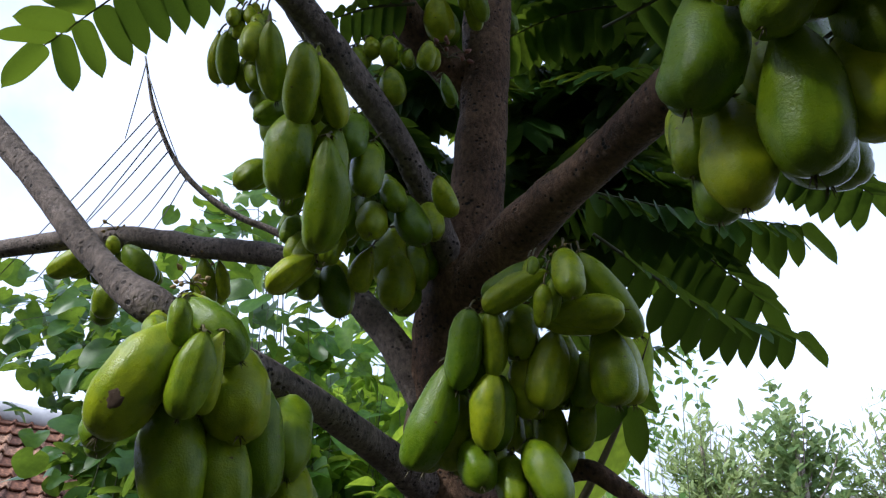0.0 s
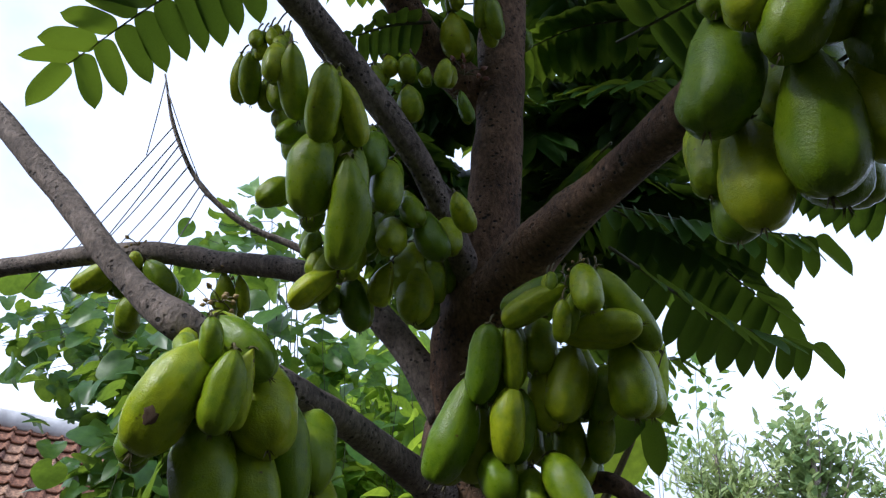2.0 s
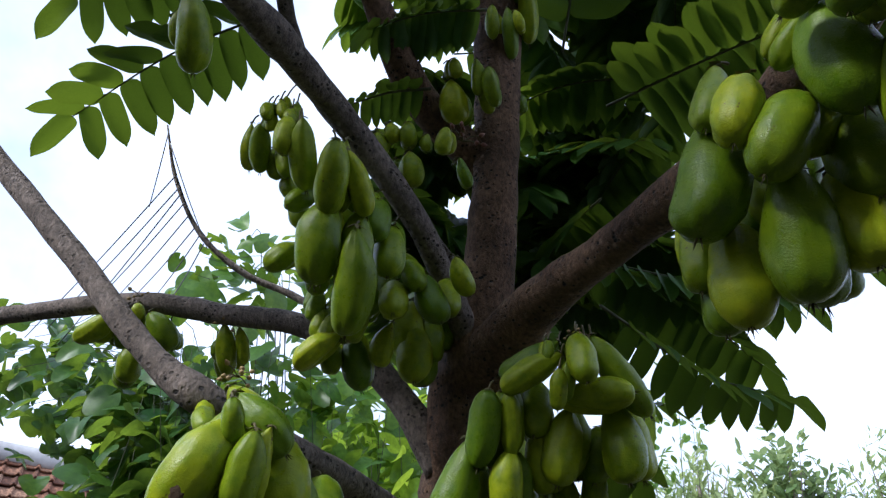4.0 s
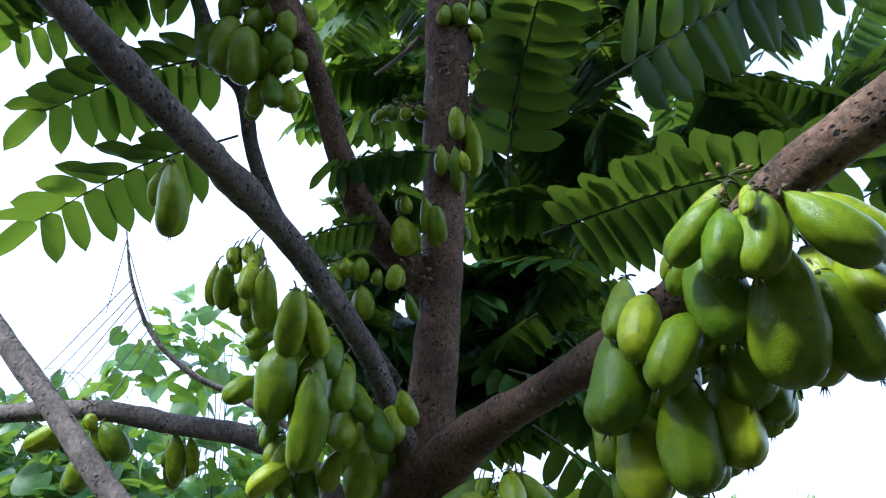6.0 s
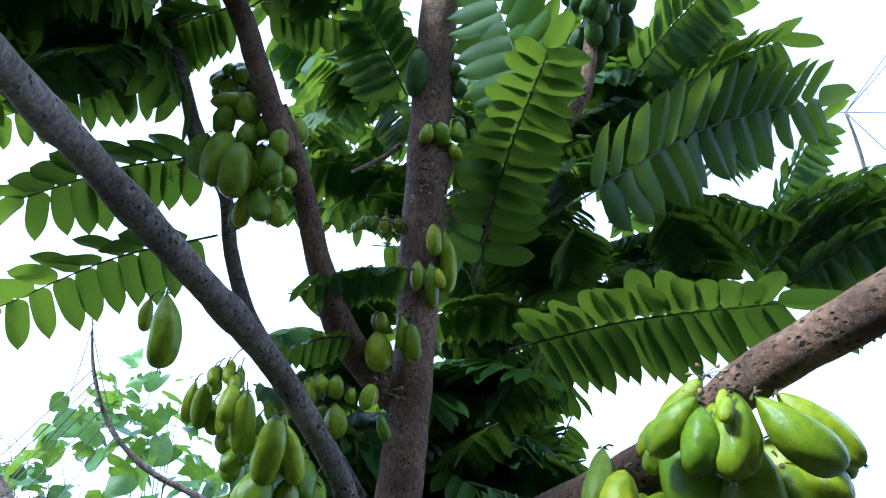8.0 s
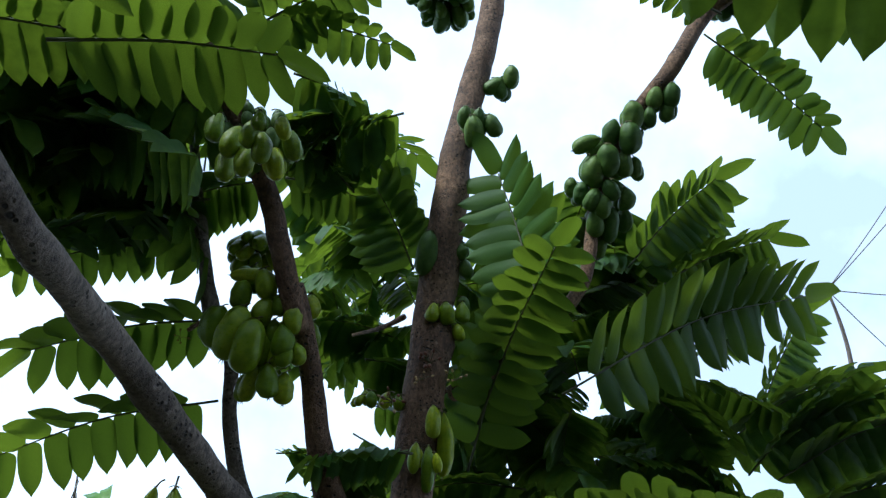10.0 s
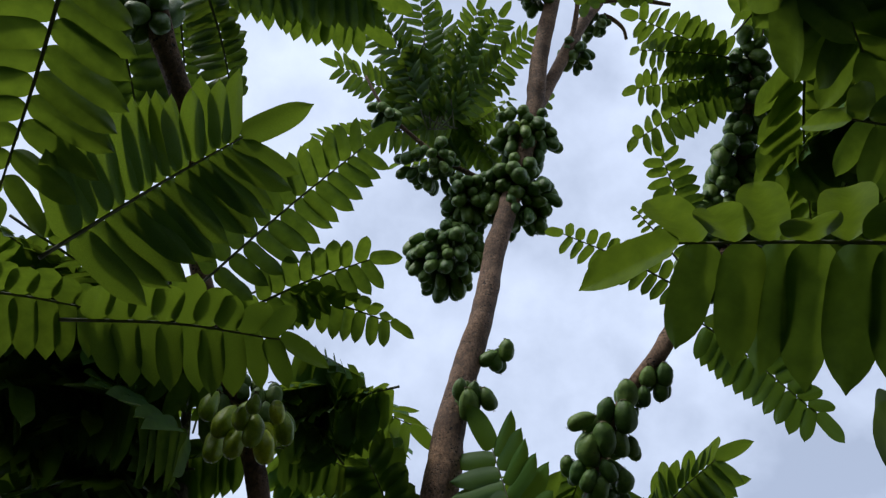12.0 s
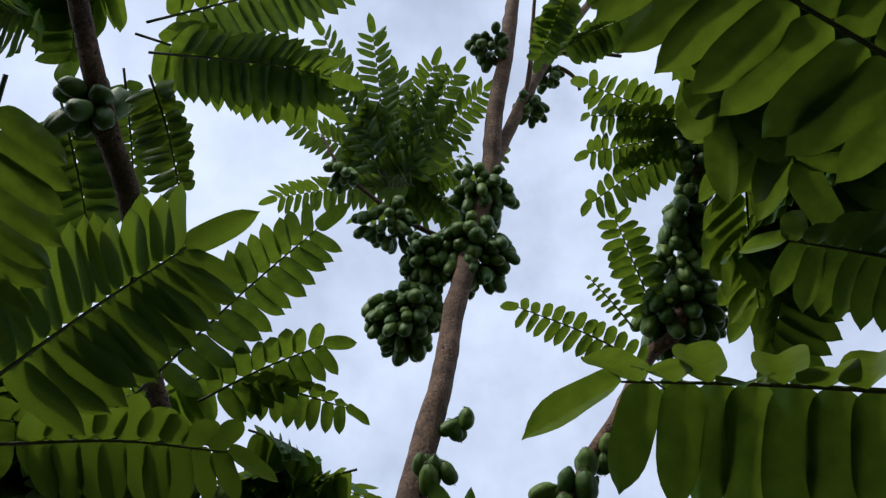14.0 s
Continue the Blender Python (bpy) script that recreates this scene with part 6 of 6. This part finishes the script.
shrub("small bright shrub under the level branch", [(-1.479, 3.120, 2.232), (-1.143, 3.128, 2.230), (-1.483, 3.211, 1.959), (-1.147, 3.220, 1.957), (-1.721, 3.612, 2.319), (-1.331, 3.622, 2.317), (-1.726, 3.719, 2.002), (-1.336, 3.729, 2.001)], 14, 8, 0.08, 0.07, LOBED, bright_leaf, 46, 3)
shrub("tall thin shoots with lobed leaves", [(-0.797, 2.038, 2.670), (-0.542, 2.045, 2.669), (-0.802, 2.152, 2.331), (-0.546, 2.159, 2.330), (-0.946, 2.397, 2.848), (-0.644, 2.405, 2.847), (-0.951, 2.532, 2.448), (-0.650, 2.539, 2.446)], 4, 7, 0.095, 0.05, LOBED, garden_leaf, 43, 4, (-0.658, 2.745, 1.836))
shrub("tall thin shoots with lobed leaves", [(-0.611, 2.076, 2.572), (-0.322, 2.083, 2.571), (-0.615, 2.179, 2.266), (-0.326, 2.186, 2.264), (-0.755, 2.532, 2.773), (-0.400, 2.542, 2.771), (-0.760, 2.659, 2.397), (-0.405, 2.668, 2.395)], 4, 7, 0.095, 0.055, LOBED, garden_leaf, 47, 4, (-0.618, 2.746, 1.836))
shrub("small-leaved dark green garden shrub", [(0.945, 4.489, 2.726), (1.502, 4.503, 2.724), (0.930, 4.866, 1.604), (1.487, 4.881, 1.601), (1.089, 5.177, 2.888), (1.732, 5.193, 2.885), (1.071, 5.613, 1.591), (1.715, 5.629, 1.588)], 9, 34, 0.075, 0.085, OVATE, garden_leaf, 44, 3)


def banana_blade(foot, end, width, tilt, seed, parent):
    """A broad blade with a raised midrib, sagging to its tip, its edge torn in places."""
    rnd = random.Random(seed)
    a, b = Vector(foot), Vector(end)
    along = b - a
    side = along.cross(Vector((math.sin(tilt), -math.cos(tilt), 0.3))).normalized()
    lift = side.cross(along).normalized()
    bm = bmesh.new()
    rows = []
    for i in range(15):
        s = i / 14
        w = width * 0.5 * max(0.02, math.sin(math.pi * min(0.995, 0.08 + 0.92 * s)) ** 0.55)
        mid = a + along * s + lift * 0.06 * along.length * math.sin(math.pi * s)
        row = []
        for k in range(-4, 5):
            f = k / 4
            edge = 1 - (0.16 * rnd.random() if abs(k) == 4 else 0)
            row.append(bm.verts.new(mid + side * w * f * edge + lift * (-0.10 * width * f * f + 0.012 * width * math.sin(i * 2.1 + k))))
        rows.append(row)
    for p, q in zip(rows, rows[1:]):
        for k in range(8):
            bm.faces.new((p[k], p[k + 1], q[k + 1], q[k]))
    ob = part("blade", mesh_of("blade", bm, banana_leaf), parent, "", Matrix.Identity(4))
    bm = bmesh.new()
    tube(bm, glide([(*(a + along * s + lift * (0.06 * along.length * math.sin(math.pi * s) + 0.002)), 0.008 * (1.05 - s)) for s in (0, 0.25, 0.5, 0.75, 1)], 4), 6)
    part("midrib", mesh_of("midrib", bm, stalk_green), ob, "", Matrix.Identity(4))


for foot, end, width, tilt, seed in (
    ((0.209, 1.345, 1.666), (0.346, 1.306, 1.949), 0.11, 0.5, 1),
    ((-0.168, 3.581, 1.582), (-0.417, 3.509, 2.091), 0.28, -0.3, 2),
    ((-0.239, 3.669, 1.629), (-0.563, 3.551, 2.271), 0.34, 0.2, 3),
):
    plant = thing("banana_plant", (foot[0], foot[1], 0.0), "young banana plant with a yellow-green blade", "plant", "banana plants")
    bm = bmesh.new()
    tube(bm, glide([(foot[0], foot[1], 0.0, 0.05), (foot[0] + 0.02, foot[1], 0.2, 0.035), (*foot, 0.009)], 8), 10, 0.03, seed)
    part("stem", mesh_of("stem", bm, stalk_green), plant, "", Matrix.Identity(4))
    banana_blade(foot, end, width, tilt, seed, plant)


# ---- far trees ----
def far_tree(place, height, wide, shoots, seed, leaf=0.16, form=None):
    rnd = random.Random(seed)
    x, y, z = place
    ob = thing("far_tree", place, "feathery garden tree standing far off, haze put into its pale leaf colour", "tree", "far trees")
    bm = bmesh.new()
    tube(bm, glide([(x, y, z, 0.09), (x + 0.1, y, z + height * 0.35, 0.07), (x, y, z + height * 0.75, 0.03)], 6), 8, 0.1, seed)
    part("trunk", mesh_of("trunk", bm, dry_twig), ob, "", Matrix.Identity(4))
    spots = []
    for i in range(shoots):
        a, r = rnd.uniform(0, 6.28), wide * math.sqrt(rnd.random())
        top = z + height * (1 - 0.35 * (r / wide) ** 2) * rnd.uniform(0.62, 1.0)
        foot = Vector((x, y, z + height * rnd.uniform(0.25, 0.5)))
        tip = Vector((x + r * math.cos(a), y + 0.6 * r * math.sin(a), top))
        bend = foot.lerp(tip, 0.55) + Vector((0, 0, -0.18))
        rows = glide([(*foot, 0.022), (*bend, 0.014), (*tip, 0.005)], 9)
        if i % 4 == 0:
            bm = bmesh.new()
            tube(bm, rows, 5)
            part("limb", mesh_of("limb", bm, dry_twig), ob, "", Matrix.Identity(4))
        for k in range(26):
            q = rows[rnd.randrange(6, len(rows))]
            p = Vector(q[:3]) + Vector((rnd.gauss(0, 1), rnd.gauss(0, 1), rnd.gauss(0, 1))) * 0.05
            way = (tip - bend).normalized() * 0.7 + Vector((rnd.uniform(-1, 1), rnd.uniform(-1, 1), rnd.uniform(-0.4, 0.7)))
            spots.append((p, way, Vector((rnd.uniform(-0.6, 0.6), -0.5, 1)), leaf * rnd.uniform(0.6, 1.25)))
    scatter("crown", spots, form or NARROW, hazed_leaf, ob)


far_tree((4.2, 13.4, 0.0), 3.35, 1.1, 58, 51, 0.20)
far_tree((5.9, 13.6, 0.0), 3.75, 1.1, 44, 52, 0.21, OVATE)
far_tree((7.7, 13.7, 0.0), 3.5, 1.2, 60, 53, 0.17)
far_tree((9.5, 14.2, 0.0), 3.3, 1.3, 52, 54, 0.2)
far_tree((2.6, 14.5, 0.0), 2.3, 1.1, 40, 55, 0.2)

# ---- ground, and the unseen walls and eave added to block light ----
bm = bmesh.new()
n = 40
for i in range(n + 1):
    for j in range(n + 1):
        u, v = 2 * i / n - 1, 2 * j / n - 1
        x, y = 900 * u * abs(u) ** 2, 900 * v * abs(v) ** 2
        bm.verts.new((x, y, 0.0 + 0.05 * noise.noise(Vector((x, y, 0)) * 0.6)))
bm.verts.ensure_lookup_table()
for i in range(n):
    for j in range(n):
        q = i * (n + 1) + j
        bm.faces.new((bm.verts[q], bm.verts[q + n + 1], bm.verts[q + n + 2], bm.verts[q + 1]))
tagged(new("ground", mesh_of("ground", bm, soil)), "bare brown garden soil with sparse weeds", "ground", kind="structure")


def slab(name, lo, hi, mat, label, category):
    bm = bmesh.new()
    bmesh.ops.create_cube(bm, size=1.0)
    for v in bm.verts:
        v.co = Vector([(a + b) / 2 + c * (b - a) for a, b, c in zip(lo, hi, v.co)])
    bmesh.ops.bevel(bm, geom=bm.edges[:], offset=0.01, segments=2, affect="EDGES")
    return tagged(new(name, mesh_of(name, bm, mat, smooth=False)), label, category, kind="structure")


# out of view: added slabs that keep sky light off the fruit and trunk
slab("shade_wall_south", (-2.4, -1.15, 0.0), (4.5, -1.0, 3.1), plaster, "unseen weathered plaster wall added behind the camera to cut sky light", "wall")
slab("eave", (-2.5, -1.7, 3.1), (4.6, -0.85, 3.18), shade_eave_wood, "unseen dark wooden eave added over the wall to cut sky light", "eave")
slab("shade_wall_west", (-2.4, -1.0, 0.0), (-2.25, 1.9, 2.9), plaster, "unseen weathered plaster wall added at the side to cut sky light", "wall")
slab("shade_wall_east", (4.35, -1.0, 0.0), (4.5, 3.2, 2.2), plaster, "unseen weathered plaster wall added at the side to cut sky light", "wall")

# ---- the tiled house ----
house = thing("house", (-4.44, 7.7, 0.0), "small house with a weathered red clay tile roof", "house")
ridge = Vector((-4.424, 8.049, 2.426))
right = Vector((0.86, 0.485, -0.16)).normalized()
ahead = Vector((0.49, -0.87, 0)).normalized()
fall = (ahead * math.cos(radians(37)) + Vector((0, 0, -math.sin(radians(37))))).normalized()
fall = (fall - right * fall.dot(right)).normalized()
lift = right.cross(fall).normalized()
lift = lift if lift.z > 0 else -lift
ROWS, LEFT, TILE_W, TILE_L = 13, 14, 0.155, 0.175
bm = bmesh.new()
deck = [ridge - right * TILE_W * LEFT, ridge + right * TILE_W * 8]
deck += [deck[1] + fall * TILE_L * ROWS, deck[0] + fall * TILE_L * ROWS]
for v in deck:
    bm.verts.new(v - lift * 0.03)
for v in deck:
    bm.verts.new(v - lift * 0.10)
bm.verts.ensure_lookup_table()
v = bm.verts
for f in ((0, 1, 2, 3), (7, 6, 5, 4), (0, 4, 5, 1), (1, 5, 6, 2), (2, 6, 7, 3), (3, 7, 4, 0)):
    bm.faces.new([v[k] for k in f])
roof = part("roof", mesh_of("roof", bm, tile_clay, smooth=False), house, "weathered red clay tiles", Matrix.Identity(4))
bm = bmesh.new()
tube(bm, glide([(*(deck[0] - fall * 0.02 + lift * 0.03), 0.10), (*(ridge + lift * 0.05), 0.11), (*(deck[1] + lift * 0.03), 0.10)], 8), 12, 0.08, 9)
part("ridge_cap", mesh_of("ridge_cap", bm, mortar_grey), house, "grey mortar ridge", Matrix.Identity(4))
bm = bmesh.new()
corner = [deck[0] + Vector((0, 0, -0.25)), deck[1] + Vector((0, 0, -0.25)), deck[2] - fall * 0.35 - lift * 0.12, deck[3] - fall * 0.35 - lift * 0.12]
top = [bm.verts.new(c) for c in corner]
foot = [bm.verts.new((c.x, c.y, 0.0)) for c in corner]
for i in range(4):
    bm.faces.new((top[i], top[(i + 1) % 4], foot[(i + 1) % 4], foot[i]))
bm.faces.new(top[::-1])
bm.faces.new(foot)
bmesh.ops.recalc_face_normals(bm, faces=bm.faces[:])
part("wall", mesh_of("wall", bm, plaster, smooth=False), house, "", Matrix.Identity(4))


def tile_mesh():
    """A clay pan tile one course long: a shallow pan, one narrow roll over its neighbour, and a thick lower lip that stands clear of the course below."""
    bm = bmesh.new()
    across = 16
    rows = []
    for y, z in ((0.0, 0.0), (TILE_L * 1.10, 0.042), (TILE_L * 1.12, 0.038), (TILE_L * 1.12, 0.022), (TILE_L * 1.04, 0.020)):
        row = []
        for i in range(across):
            s = i / (across - 1)
            h = 0.030 * max(0.0, math.sin(math.pi * (s - 0.66) / 0.34)) if s > 0.66 else -0.004 * math.sin(math.pi * s / 0.66)
            row.append(bm.verts.new(((s - 0.5) * TILE_W * 1.05, y, h + z)))
        rows.append(row)
    for a, b in zip(rows, rows[1:]):
        for i in range(across - 1):
            bm.faces.new((a[i], b[i], b[i + 1], a[i + 1]))
    return mesh_of("tile", bm, tile_old)


def make_tile_material():
    m, n, l, bsdf = shader("tile_old")
    info = n.new("ShaderNodeObjectInfo")
    tone = ramp(n, l, info.outputs["Random"], [(0.0, (0.10, 0.046, 0.028)), (0.35, (0.21, 0.090, 0.048)), (0.75, (0.28, 0.135, 0.078)), (1.0, (0.38, 0.235, 0.150))])
    dirt = noise_node(n, l, 30, 5)
    stain = ramp(n, l, dirt.outputs["Fac"], [(0.35, (0.35, 0.33, 0.32)), (0.62, (1.1, 1.06, 1.0))])
    l.new(mix(n, l, tone.outputs["Color"], stain.outputs["Color"], 1.0, "MULTIPLY"), bsdf.inputs["Base Color"])
    bsdf.inputs["Roughness"].default_value = 0.85
    bump(n, l, bsdf, dirt.outputs["Fac"], 0.4, 0.01)
    return m


tile_old = make_tile_material()
TILE = tile_mesh()
rnd = random.Random(61)
for r in range(ROWS):
    for c in range(-LEFT, 8):
        p = ridge + right * TILE_W * (c + 0.5) + fall * (TILE_L * r - 0.02) + lift * 0.005
        m = Matrix((( right.x, fall.x, lift.x, p.x), (right.y, fall.y, lift.y, p.y), (right.z, fall.z, lift.z, p.z), (0, 0, 0, 1)))
        m = m @ pose(rnd.uniform(-0.004, 0.004), rnd.uniform(-0.012, 0.012), 0, rnd.uniform(-1, 1), rnd.uniform(-1.5, 1.5), rnd.uniform(-1.5, 1.5))
        part("tile", TILE, roof, "", m)
